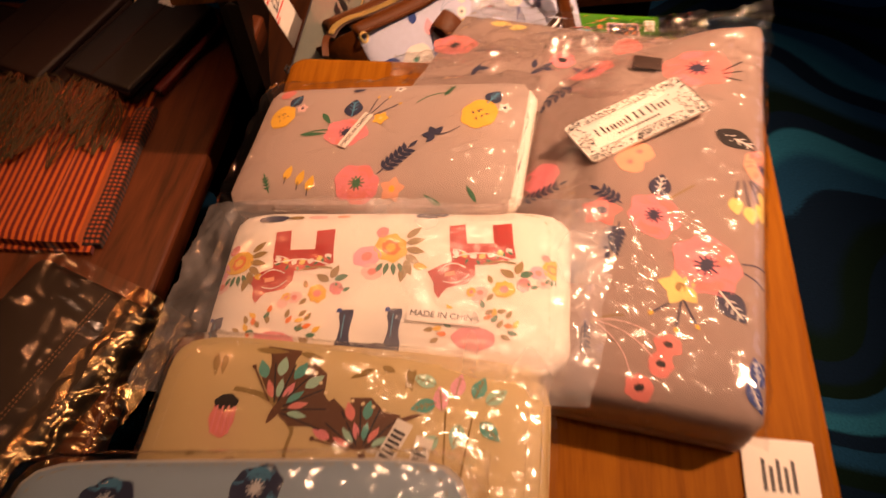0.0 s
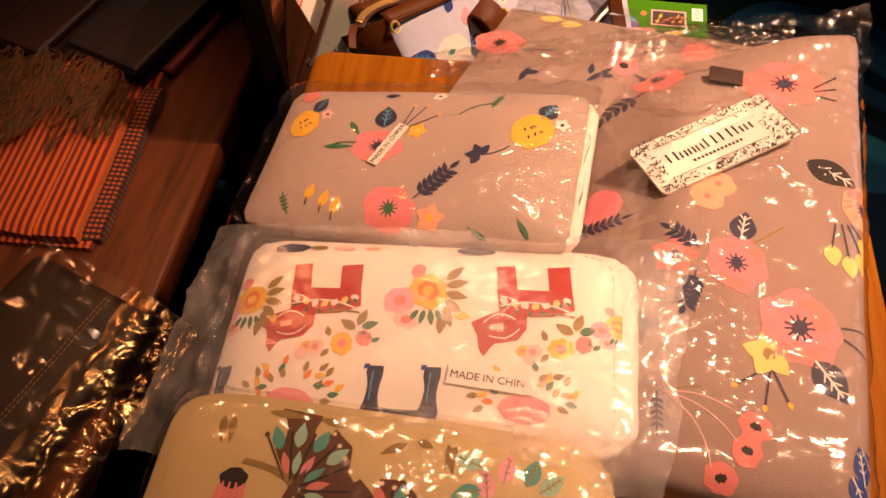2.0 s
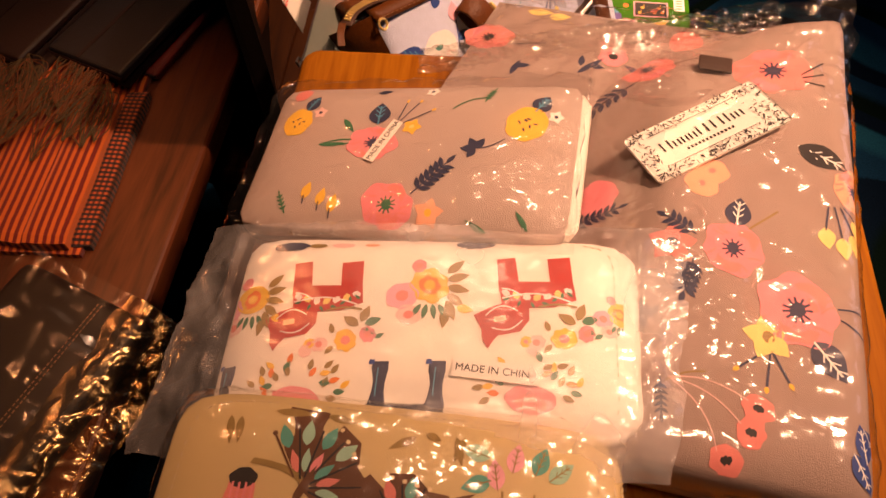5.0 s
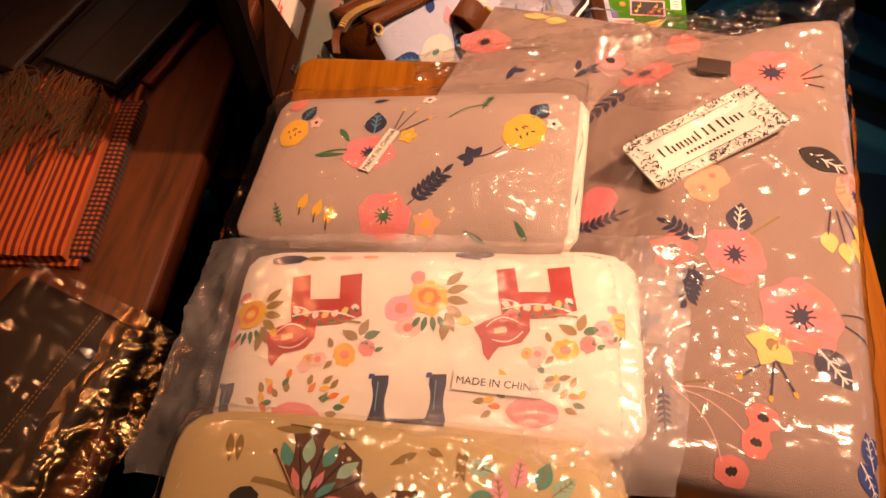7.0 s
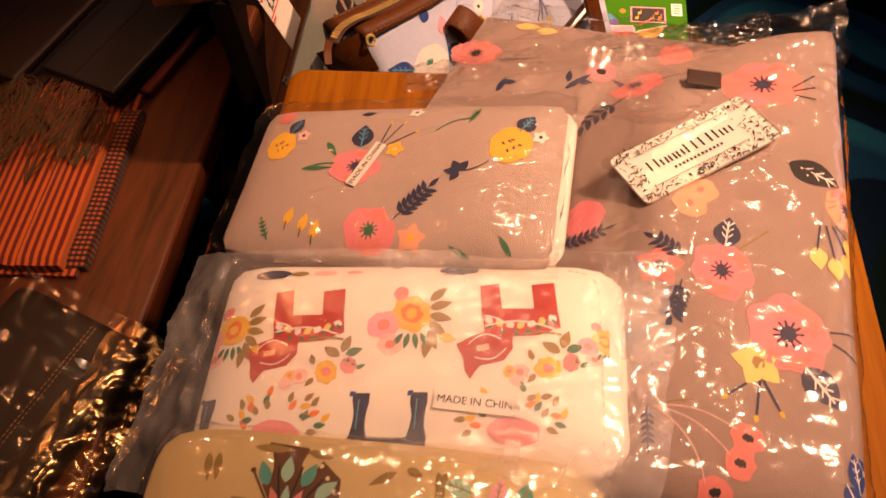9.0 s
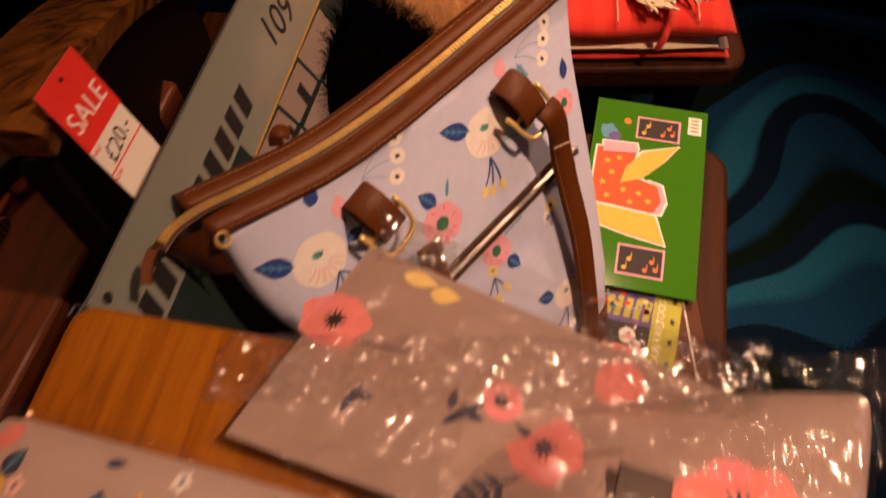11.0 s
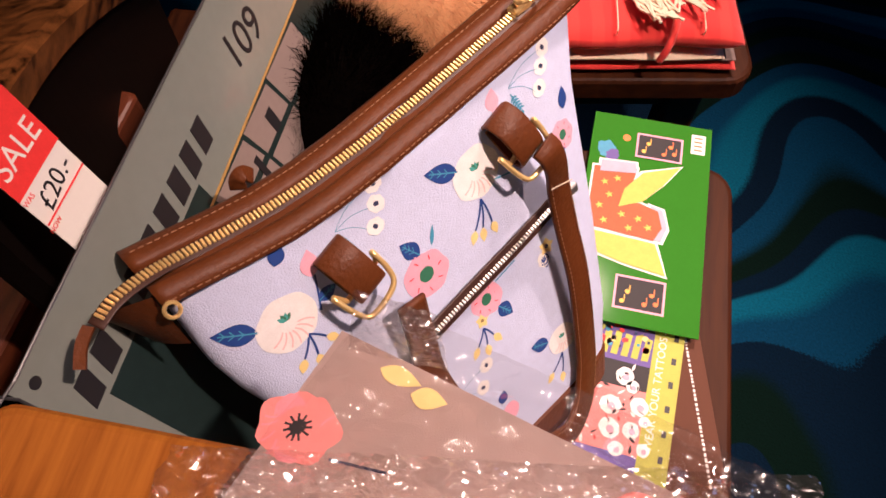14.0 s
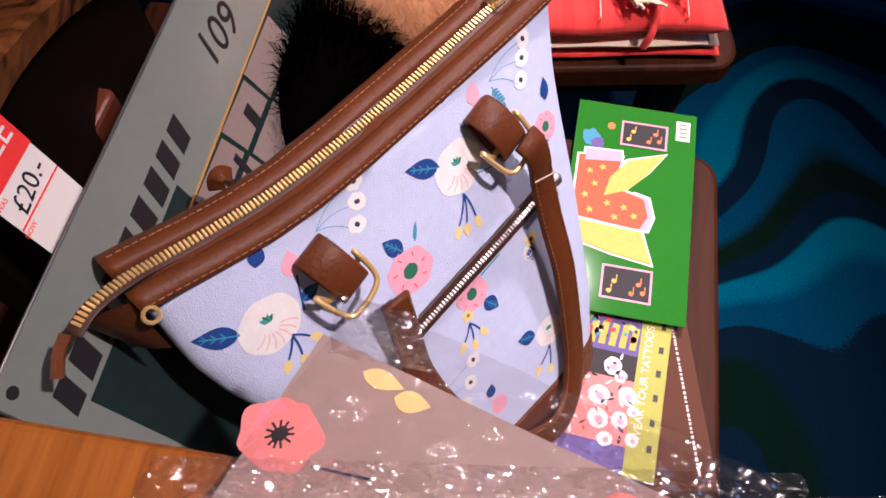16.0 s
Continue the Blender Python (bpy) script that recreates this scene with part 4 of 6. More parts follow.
for x, y in ((0.001, 0.019), (-0.006, 0.010)):
    pr.disc("peach", k(x, y), 0.009, 0.1, 5)
    pr.disc("coral", k(x, y), 0.002, 0.2, 5)
    pr.emit("printed_flower")
for dx, dy in ((-0.008, 0.0), (0.0, -0.006), (0.008, -0.002), (0.012, 0.008)):
    pr.line("navy", k(0.062 + dx * 0.4, -0.005), k(0.062 + dx, -0.020 + dy), 0.001)
    pr.leaf("lemon", k(0.062 + dx, -0.018 + dy), 0.013, 0.009, -80)
    pr.emit("printed_bud_sprig")
pr.poppy(k(0.050, 0.098), 0.022, "coral", "pink", "navy")
for dx in (0.0, 0.010, 0.02):
    pr.line("black", k(0.060, 0.090), k(0.078 + dx * 0.2, 0.085 + dx), 0.0012)
    pr.emit("printed_stem")
pr.poppy(k(-0.020, 0.118), 0.016, "coral", "pink")
pr.fern(k(-0.030, 0.104), k(-0.060, 0.090), "navy", 5, 0.009)
pr.line("brown", k(-0.050, 0.094), k(0.010, 0.118), 0.0012, 0.05)
pr.emit("printed_stem")
pr.solo("navy", k(-0.090, 0.092), 0.03, 0.013, 15, "sky")
for x, y, a in ((0.040, -0.138, -60), (0.048, -0.126, -50), (0.046, -0.142, 100)):
    pr.solo("blue", k(x, y), 0.018, 0.009, a, "white")
pr.solo("black", k(0.010, 0.108), 0.008, 0.006, 0)
part("woven_brand_tab", moved(box(-0.010, 0.010, -0.006, 0.006, 0, 0.002, 0.0005), Matrix.Translation(Vector((*k(0.016, 0.103), 0.050)))), DARK_LEATHER, tote, "small dark leather tab with plain marks")

# swing tag, its lettering as plain bars
tx, ty = k(0.0015, 0.046)
slope_x, slope_y = [0.85 * v_ for v_ in ((tote_top(tx + 0.035, ty) - tote_top(tx - 0.035, ty)) / 0.07, (tote_top(tx, ty + 0.02) - tote_top(tx, ty - 0.02)) / 0.04)]
spread = [Matrix.Rotation(radians(39), 2) @ Vector((0.016 * a, 0.0055 * b)) for a in range(-3, 4) for b in range(-3, 4)]
rest = max(tote_top(tx + v_.x, ty + v_.y) - slope_x * v_.x - slope_y * v_.y for v_ in spread)
tagm = frame_matrix((tx, ty, rest + 0.0006), (1, 0, slope_x), (0, 1, slope_y)) @ pose(0, 0, 0, 0, 0, 39)
sw = part("swing_tag", moved(box(-0.0445, 0.0445, -0.0185, 0.0185, 0, 0.001, 0.003, 3), tagm @ Matrix.Diagonal((1, 1, 0.35, 1))), CARDSTOCK, tote, "cream paper swing tag with a floral border")
sp = Print(lambda x, y, lift: tagm @ Vector((x, y, 0.0003 + lift)), sw)
for i in range(330):
    if i % 3:
        x, y = random.uniform(-0.043, 0.043), random.choice((-1, 1)) * random.uniform(0.0125, 0.0178)
    else:
        x, y = random.choice((random.uniform(0.029, 0.043), -random.uniform(0.034, 0.043))), random.uniform(-0.017, 0.017)
    sp.leaf("black", (x, y), random.uniform(0.0015, 0.0038), random.uniform(0.0005, 0.0009), random.uniform(0, 360))
for x0, x1, y in ((-0.033, 0.027, 0.0118), (-0.033, 0.027, -0.0118)):
    sp.line("black", (x0, y), (x1, y), 0.0004)
sp.emit("tag_border")
x = -0.029
for i, wd in enumerate((0.0065, 0.0042, 0.004, 0.0042, 0.0022, 0.0065, 0.0056, 0.0024, 0.0046)):
    hgt = 0.0070 if i in (0, 4, 5, 6) else 0.0048
    for s0 in ((0.0, 0.72) if wd > 0.003 else (0.3,)):
        sp.fill("black", [(x + wd * s0, -0.001), (x + wd * s0 + 0.0012, -0.001), (x + wd * s0 + 0.0012, -0.001 + hgt), (x + wd * s0, -0.001 + hgt)])
    x += wd + (0.0036 if i in (4, 5) else 0.0012)
for i in range(13):
    x = -0.017 + 0.0025 * i
    sp.fill("black", [(x, -0.0062), (x + 0.0014, -0.0062), (x + 0.0014, -0.0044), (x, -0.0044)])
sp.emit("tag_lettering")


# canvas flap that sticks out past the table's far edge
def flap_fn(i, j):
    a, b, c = Vector((0.012, 0.484, 0.676)), Vector((0.054, 0.594, 0.660)), Vector((0.232, 0.522, 0.690))
    d = Vector((0.180, 0.448, 0.676))
    p_ = (a * (1 - i) + d * i) * (1 - j) + (b * (1 - i) + c * i) * j
    p_ = p_ + Vector((0, 0, 0.006 * math.sin(math.pi * i) * math.sin(math.pi * j) + 0.003 * noise.noise((i * 3, j * 3, 4))))
    return p_


TI = TM.inverted()


def sheet(fn, nu, nv, thick):
    v, f = grid(fn, nu, nv)
    n = len(v)
    v2 = [p_ - Vector((0, 0, thick)) for p_ in v]
    faces = f + [tuple(i + n for i in reversed(q_)) for q_ in f]
    rim = [i for i in range(nu + 1)] + [(j + 1) * (nu + 1) - 1 for j in range(1, nv + 1)] + [nv * (nu + 1) + i for i in range(nu - 1, -1, -1)] + [j * (nu + 1) for j in range(nv - 1, 0, -1)]
    for a, b in zip(rim, rim[1:] + rim[:1]):
        faces.append((b, a, a + n, b + n))
    return v + v2, faces


part("canvas_flap", moved(sheet(flap_fn, 28, 28, 0.0022), TI), GREY, tote, smooth=False)


def flap_xy(x, y, lift):
    """Flap surface above the world place x, y."""
    i, j = 0.3, 0.7
    for _ in range(12):
        p_ = flap_fn(i, j)
        di, dj = (flap_fn(i + 0.01, j) - p_) / 0.01, (flap_fn(i, j + 0.01) - p_) / 0.01
        ex, ey = x - p_.x, y - p_.y
        det = di.x * dj.y - di.y * dj.x
        i, j = i + (ex * dj.y - ey * dj.x) / det, j + (di.x * ey - di.y * ex) / det
    return TI @ Vector((x, y, flap_fn(i, j).z + lift + 0.0003))


fp = Print(flap_xy, tote)
fp.poppy((0.046, 0.547), 0.017, "coral", "pink", "black")
fp.solo("lemon", (0.075, 0.577), 0.020, 0.009, -20)
fp.solo("lemon", (0.090, 0.566), 0.016, 0.010, -10)
fp.line("navy", (0.062, 0.535), (0.086, 0.532), 0.0012)
fp.emit("printed_stem")
fp.disc("coral", (0.180, 0.525), 0.011)
fp.disc("pink", (0.13, 0.512), 0.009, 0.12, 5)
fp.disc("black", (0.13, 0.512), 0.003, 0.2, 5)
for x, y, a, L in ((0.105, 0.500, 30, 0.022), (0.108, 0.506, 80, 0.010), (0.114, 0.506, -20, 0.010), (0.060, 0.500, 60, 0.016), (0.064, 0.508, 0, 0.010), (0.150, 0.492, 140, 0.018)):
    fp.leaf("navy", (x, y), L, 0.0045, a)
fp.emit("printed_flower")


def tote_film(i, j):
    x, y = (i - 0.5) * 0.160 + TC, (j - 0.5) * 0.324 + TD + 0.004
    r = gauge(x - TC, y - TD, TA + 0.002, TB + 0.002, 34)
    y = slant(x, y)
    z = tote_top(x, y) + 0.003 if r <= 1 else 0.004 + 0.036 * math.exp(-(r - 1) * TA / 0.010)
    if y > TB * 0.9 + TD and r > 1:
        z = 0.016 + 0.034 * i + 0.004 * noise.noise((x * 30, y * 30, 1))
    amp = 0.0014 + 0.0035 * max(0, min(1, (r - 0.88) / 0.2)) + 0.0045 * max(0, min(1, (y - 0.06) / 0.05))
    kk = abs(noise.noise((x * 38, y * 38, 21.7))) + 0.6 * abs(noise.noise((x * 95, y * 95, 25.1))) + 0.3 * abs(noise.noise((x * 240, y * 240, 29.1)))
    return Vector((x + 0.002 * noise.noise((x * 60, y * 60, 2)), y, z + amp * kk))


part("plastic_wrapping", grid(tote_film, 90, 150), FILM_SLACK, tote, "clear crinkled plastic wrapping", smooth=True).visible_shadow = False


def flap_film(i, j):
    a, b, c, d = Vector((0.008, 0.475, 0.690)), Vector((0.068, 0.612, 0.658)), Vector((0.246, 0.540, 0.680)), Vector((0.16, 0.43, 0.716))
    p_ = (a * (1 - i) + d * i) * (1 - j) + (b * (1 - i) + c * i) * j
    kk = abs(noise.noise((p_.x * 40, p_.y * 40, 3))) + 0.5 * abs(noise.noise((p_.x * 100, p_.y * 100, 6)))
    return TI @ (p_ + Vector((0, 0, 0.006 * math.sin(math.pi * i) * math.sin(math.pi * j) + 0.009 * kk + 0.002)))


part("wrapping_end", grid(flap_film, 60, 50), FILM_SLACK, tote, "clear crinkled end of the wrapping", smooth=True).visible_shadow = False


def scrap(name, corners, seed, dense=3, mat=FILM_CRUMPLED):
    """A loose crumpled tip of the clear wrapping."""
    a, b, c, d = [Vector(v_) for v_ in corners]

    def fn(i, j):
        p_ = (a * (1 - i) + b * i) * (1 - j) + (d * (1 - i) + c * i) * j
        kk = abs(noise.noise((i * 3, j * dense, seed))) + 0.4 * abs(noise.noise((i * 8, j * dense * 2.6, seed + 3)))
        return TI @ (p_ + Vector((0.003 * noise.noise((i * 4, j * 4, seed + 7)), 0.003 * noise.noise((i * 4, j * 4, seed + 9)), 0.005 * kk)))
    part(name, grid(lambda i, j: fn(j, i), 24 if dense < 10 else 120, 24), mat, tote, "crumpled tip of clear wrapping", smooth=True).visible_shadow = False


scrap("wrapping_band", ((-0.002, 0.496, 0.680), (-0.004, 0.533, 0.668), (0.238, 0.546, 0.702), (0.232, 0.508, 0.712)), 8, 30)
scrap("wrapping_corner", ((0.150, 0.560, 0.668), (0.168, 0.582, 0.664), (0.246, 0.545, 0.676), (0.222, 0.524, 0.690)), 12, 3, FILM_SLACK)
scrap("wrapping_tip", ((0.058, 0.613, 0.664), (0.096, 0.604, 0.666), (0.104, 0.578, 0.668), (0.058, 0.584, 0.662)), 3)


# ---- handbag leaning on the low table ----
HM = frame_matrix((0.005, 0.625, 0.583), (0.619, 0.785, 0.0), (-0.41, 0.324, 0.853))
hb = thing("handbag", "lilac-blue floral canvas handbag with brown trim, leaning back", "handbag", HM)
H_L = [(-0.245, 0.045), (-0.22, 0.022), (-0.17, 0.004), (-0.12, -0.014), (-0.07, -0.030), (-0.03, -0.041), (0.0, -0.045), (0.062, -0.042)]
H_R = [(-0.245, 0.195), (-0.22, 0.206), (-0.19, 0.220), (-0.108, 0.238), (0.0, 0.256), (0.056, 0.272)]
H_D = [(-0.245, 0.058), (-0.20, 0.070), (-0.10, 0.066), (0.0, 0.050), (0.056, 0.040)]


def sag(u):
    """Height of the opening's front lower seam along the bag."""
    return lerp_table([(-0.046, 0.0545), (-0.030, 0.0515), (0.0, 0.0455), (0.03, 0.0405), (0.06, 0.0382), (0.10, 0.0378), (0.145, 0.0395), (0.20, 0.0435), (0.262, 0.0480), (0.272, 0.049)], u)


def hb_section(v, n=64, grow=0.0):
    l, r, d = lerp_table(H_L, v) - grow, lerp_table(H_R, v) + grow, lerp_table(H_D, v) + 2 * grow
    c, a, b = (l + r) / 2, (r - l) / 2, d / 2
    out = []
    for i in range(n):
        t = 2 * math.pi * i / n
        x, z = math.cos(t), math.sin(t)
        g = (abs(x) ** 5 + abs(z) ** 5) ** 0.2
        out.append(Vector((c + a * x / g, v, -d / 2 + grow + b * z / g)))
    return out


def s6(x, y, lift):
    y = max(-0.24, min(0.05, y))
    l, r, d = lerp_table(H_L, y), lerp_table(H_R, y), lerp_table(H_D, y)
    t = min(0.985, abs((x - (l + r) / 2) / ((r - l) / 2)))
    x = (l + r) / 2 + math.copysign(t, x - (l + r) / 2) * (r - l) / 2
    return Vector((x, y, -d / 2 + d / 2 * (1 - t ** 5) ** 0.2 + 0.0006 + lift + 0.0015 * noise.noise((x * 16, y * 16, 3))))


def hb_body():
    rings = [[p + Vector((0, 0, 0.0015 * noise.noise((p.x * 16, p.y * 16, 3)) + (0.0005 if p.z > -0.02 else 0))) for p in hb_section(v)] for v in [-0.245 + 0.0110 * i for i in range(28)]]
    for r in rings:
        for p in r:
            p.y = min(p.y, sag(p.x) + 0.001)
    return loft([list(reversed(r)) for r in rings], True, True)


part("canvas_body", hb_body(), LILAC, hb, smooth=True)
part("leather_base", loft([list(reversed(hb_section(v, 64, g))) for v, g in ((-0.252, -0.004), (-0.248, 0.001), (-0.225, 0.0018), (-0.223, 0.0005))]), LEATHER, hb, "brown leatherette base corner")


def rim(section, seam, name, label):
    """A folded leather edge along the opening; section gives (v, n) about the seam."""
    rings = []
    for i in range(61):
        u = -0.045 + 0.316 * i / 60
        close = 1 - 0.55 * max(0.0, (u - 0.235) / 0.036) ** 2
        rings.append([Vector((u, sag(u) + a, b * close + 0.0012 * math.sin(u * 34))) for a, b in section])
    part(name, loft(rings), LEATHER, hb, label, smooth=True)
    st = []
    for i in range(66):
        u = -0.040 + 0.0046 * i
        st.append(tube([Vector((x, sag(x) + seam[0], seam[1] + 0.0012 * math.sin(x * 34))) for x in (u, u + 0.0030)], 0.0004, 4))
    part("stitching", join(*st), material("tan_thread", (0.28, 0.14, 0.06), 0.7), hb)


rim(((-0.0020, -0.002), (-0.0020, 0.0028), (-0.0005, 0.0040), (0.0035, 0.0038), (0.0075, 0.0015), (0.0098, -0.0025), (0.0096, -0.0060), (0.0078, -0.0075), (0.0060, -0.0050), (0.0010, -0.002)), (0.0014, 0.0043), "front_rim", "brown leatherette folded rim")
rim(((0.0060, -0.0295), (0.0120, -0.0260), (0.0155, -0.0280), (0.0180, -0.0330), (0.0190, -0.0400), (0.0170, -0.0470), (0.0110, -0.0510), (0.0, -0.0500), (0.0, -0.0400)), (0.0186, -0.0345), "back_rim", "brown leatherette folded rim")
tape = grid(lambda i, j: Vector((-0.044 + 0.312 * i, sag(-0.044 + 0.312 * i) + 0.0070 + 0.0030 * j + 0.0035 * math.sin(j * 3.14), -0.005 - 0.023 * j)), 40, 6)
part("zip_tape", tape, LEATHER, hb, smooth=True)


def zip_teeth(pts, wide, mat, name, parent):
    out = []
    for i, p in enumerate(pts[:-1]):
        d = (pts[i + 1] - p).normalized()
        n_ = Vector((0, 0.8, 0.6))
        s_ = d.cross(n_).normalized()
        m = frame_matrix(p, d, s_)
        out.append(moved(box(-0.0009, 0.0009, -wide / 2, wide / 2, -0.0012, 0.0012, 0.0004, 1), m))
    part(name, join(*out), mat, parent, smooth=False)


def even(pts, step):
    out, acc = [pts[0]], 0.0
    for a, b in zip(pts, pts[1:]):
        L = (b - a).length
        while acc + L >= step:
            a = a + (b - a) * ((step - acc) / L)
            L = (b - a).length
            acc = 0.0
            out.append(a)
        acc += L
    return out


zline = curve_points([(u_, sag(u_) + 0.0132, -0.0155) for u_ in (0.252, 0.20, 0.15, 0.10, 0.05, 0.01)] + [(-0.020, 0.0630, -0.014), (-0.040, 0.0690, -0.008), (-0.060, 0.0720, -0.001), (-0.074, 0.0690, 0.003)], 10)
part("zip_cord", band([p - Vector((0, 0.0012, 0)) for p in zline], (0, 0.9, 0.45), 0.010, 0.0012), DARK_LEATHER, hb, smooth=True)
zip_teeth(even(zline, 0.0027), 0.0056, GOLD, "gold_zip_teeth", hb)
part("zip_end_tab", band(curve_points([(-0.076, 0.070, 0.003), (-0.084, 0.066, 0.007), (-0.091, 0.059, 0.011)], 6), (0.2, 0.8, 0.6), 0.006, 0.003), LEATHER, hb, "brown leatherette zip end")
part("zip_pull", join(box(0.228, 0.244, 0.057, 0.064, -0.021, -0.011, 0.003), tube([Vector((0.240 + 0.009 * math.cos(a), 0.066, -0.010 + 0.007 * math.sin(a))) for a in [i * 0.524 for i in range(13)]], 0.0014)), GOLD, hb, "gold zip slider and ring")
part("rim_ring", tube([Vector((-0.0425 + 0.004 * math.cos(a), 0.050 + 0.0045 * math.sin(a), 0.003)) for a in [i * 0.524 for i in range(13)]], 0.0012), GOLD, hb)
part("end_gusset", grid(lambda i, j: Vector((-0.046 - 0.030 * math.sin(i * 1.57) * (1 - 0.5 * j), 0.060 - 0.035 * j, -0.002 - 0.036 * i)), 8, 5), LEATHER, hb, smooth=True)

pr = Print(s6, hb)


def rose(x, y, r, tone="white"):
    pr.disc(tone, (x, y), r, 0.05, 5, 0.92)
    for i in range(7):
        a = radians(-150 + 20 * i)
        pr.line("blush", (x + r * 0.3 * math.cos(a), y + r * 0.3 * math.sin(a)), (x + r * 0.85 * math.cos(a), y + r * 0.85 * math.sin(a)), r * 0.05, 0.1)
    for i in range(4):
        pr.leaf("teal" if i % 2 else "green", (x, y + r * 0.1), r * 0.30, r * 0.15, 35 + 32 * i)
    pr.emit("printed_rose")


def stems(x, y, tips, c="blue", bud="lemon"):
    for t in tips:
        pr.line(c, (x, y), t, 0.0014, 0.05)
        pr.leaf(bud, t, 0.010, 0.006, math.degrees(math.atan2(t[1] - y, t[0] - x)))
    pr.emit("printed_bud_sprig")


# first rose
pr.solo("blue", (-0.016, 0.004), 0.026, 0.014, 146, "sky")
rose(0.0, -0.003, 0.0195)
stems(0.006, -0.018, [(-0.004, -0.031), (0.004, -0.034), (0.014, -0.027)])
# second rose
pr.solo("blue", (0.138, 0.004), 0.026, 0.013, 148, "sky")
pr.line("sky", (0.160, -0.018), (0.176, -0.023), 0.0012)
pr.emit("printed_stem")
rose(0.150, -0.005, 0.019)
stems(0.145, -0.023, [(0.132, -0.040), (0.138, -0.042), (0.146, -0.043)])
# third rose by the lower corner
pr.solo("blue", (0.148, -0.166), 0.018, 0.012, 150, "sky")
rose(0.161, -0.174, 0.014)
stems(0.156, -0.186, [(0.142, -0.196), (0.150, -0.203)])
# pink flowers
for x, y, r in ((0.088, -0.041, 0.0165), (0.118, -0.092, 0.0135), (0.225, -0.028, 0.011)):
    pr.disc("rose", (x, y), r, 0.07, 6)
    for i in range(7):
        a = i * 0.9
        pr.line("signal", (x + r * 0.6 * math.cos(a), y + r * 0.6 * math.sin(a)), (x + r * 0.8 * math.cos(a + 0.1), y + r * 0.8 * math.sin(a + 0.1)), r * 0.05)
    pr.disc("green", (x, y), r * 0.33, 0.05, 6)
    pr.emit("printed_flower")
pr.solo("blue", (0.090, -0.026), 0.018, 0.012, 120, "sky")
pr.solo("sky", (0.100, -0.026), 0.014, 0.003, 60)
pr.fern((0.070, -0.052), (0.060, -0.062), "blue", 3, 0.005)
pr.solo("blue", (0.124, -0.104), 0.016, 0.012, -60, "sky")
pr.line("sky", (0.13, -0.085), (0.150, -0.082), 0.0012)
pr.emit("printed_stem")
pr.daisy((0.108, -0.104), 0.006, "lemon", "khaki")
stems(0.106, -0.110, [(0.096, -0.120), (0.103, -0.124), (0.111, -0.121)], "blue", "lemon")
# threes of small white flowers with fine stalks
for pts in (((0.085, 0.035), (0.081, 0.023), (0.074, 0.011)), ((0.231, 0.036), (0.225, 0.026), (0.218, 0.014)), ((0.095, -0.138), (0.085, -0.153), (0.073, -0.166))):
    for x, y in pts:
        pr.disc("white", (x, y), 0.0058, 0.1, 5)
        pr.disc("navy", (x, y), 0.0017, 0.2, 4)
        pr.emit("printed_flower")
        pr.line("sky", (pts[1][0] - 0.030, pts[1][1] + 0.002), (x - 0.004, y), 0.0004, 0.1)
        pr.emit("printed_stem")
    pr.fern((pts[1][0] - 0.030, pts[1][1] - 0.002), (pts[1][0] - 0.026, pts[1][1] - 0.016), "sky", 5, 0.004)
# buds and single leaves
pr.solo("rose", (0.026, 0.012), 0.017, 0.012, 70)
pr.line("blue", (0.020, -0.010), (0.028, 0.012), 0.0013)
pr.emit("printed_stem")
pr.solo("blue", (0.022, -0.004), 0.014, 0.009, 10, "sky")
pr.solo("rose", (0.178, 0.022), 0.015, 0.011, 70)
pr.solo("blue", (0.012, 0.032), 0.014, 0.010, 50)
pr.solo("blue", (0.156, 0.038), 0.010, 0.008, 50)
pr.solo("blue", (0.233, -0.012), 0.016, 0.009, 75)
pr.fern((0.216, -0.052), (0.220, -0.036), "blue", 4, 0.005)
pr.solo("blue", (0.172, -0.108), 0.014, 0.009, 80)
pr.daisy((0.178, -0.092), 0.007, "lemon", "navy")
pr.disc("white", (0.172, -0.100), 0.006, 0.1, 5)
pr.emit("printed_flower")
pr.solo("blue", (0.092, -0.180), 0.012, 0.009, 60)
pr.disc("rose", (0.096, -0.192), 0.008)
pr.emit("printed_flower")

# front pocket zip
zl = curve_points([(0.056, -0.080, 0.004), (0.11, -0.074, 0.004), (0.16, -0.069, 0.004), (0.212, -0.063, 0.003)], 12)
part("pocket_zip_tape", band(zl, (0, 0, 1), 0.014, 0.0016), DARK_LEATHER, hb)
zip_teeth([p + Vector((0, 0, 0.0012)) for p in even(zl, 0.0026)], 0.0036, SILVER, "pocket_zip_teeth", hb)
part("pocket_zip_pull", join(box(0.206, 0.216, -0.067, -0.059, 0.004, 0.009, 0.002), box(0.205, 0.209, -0.075, -0.064, 0.006, 0.008, 0.0008)), SILVER, hb)


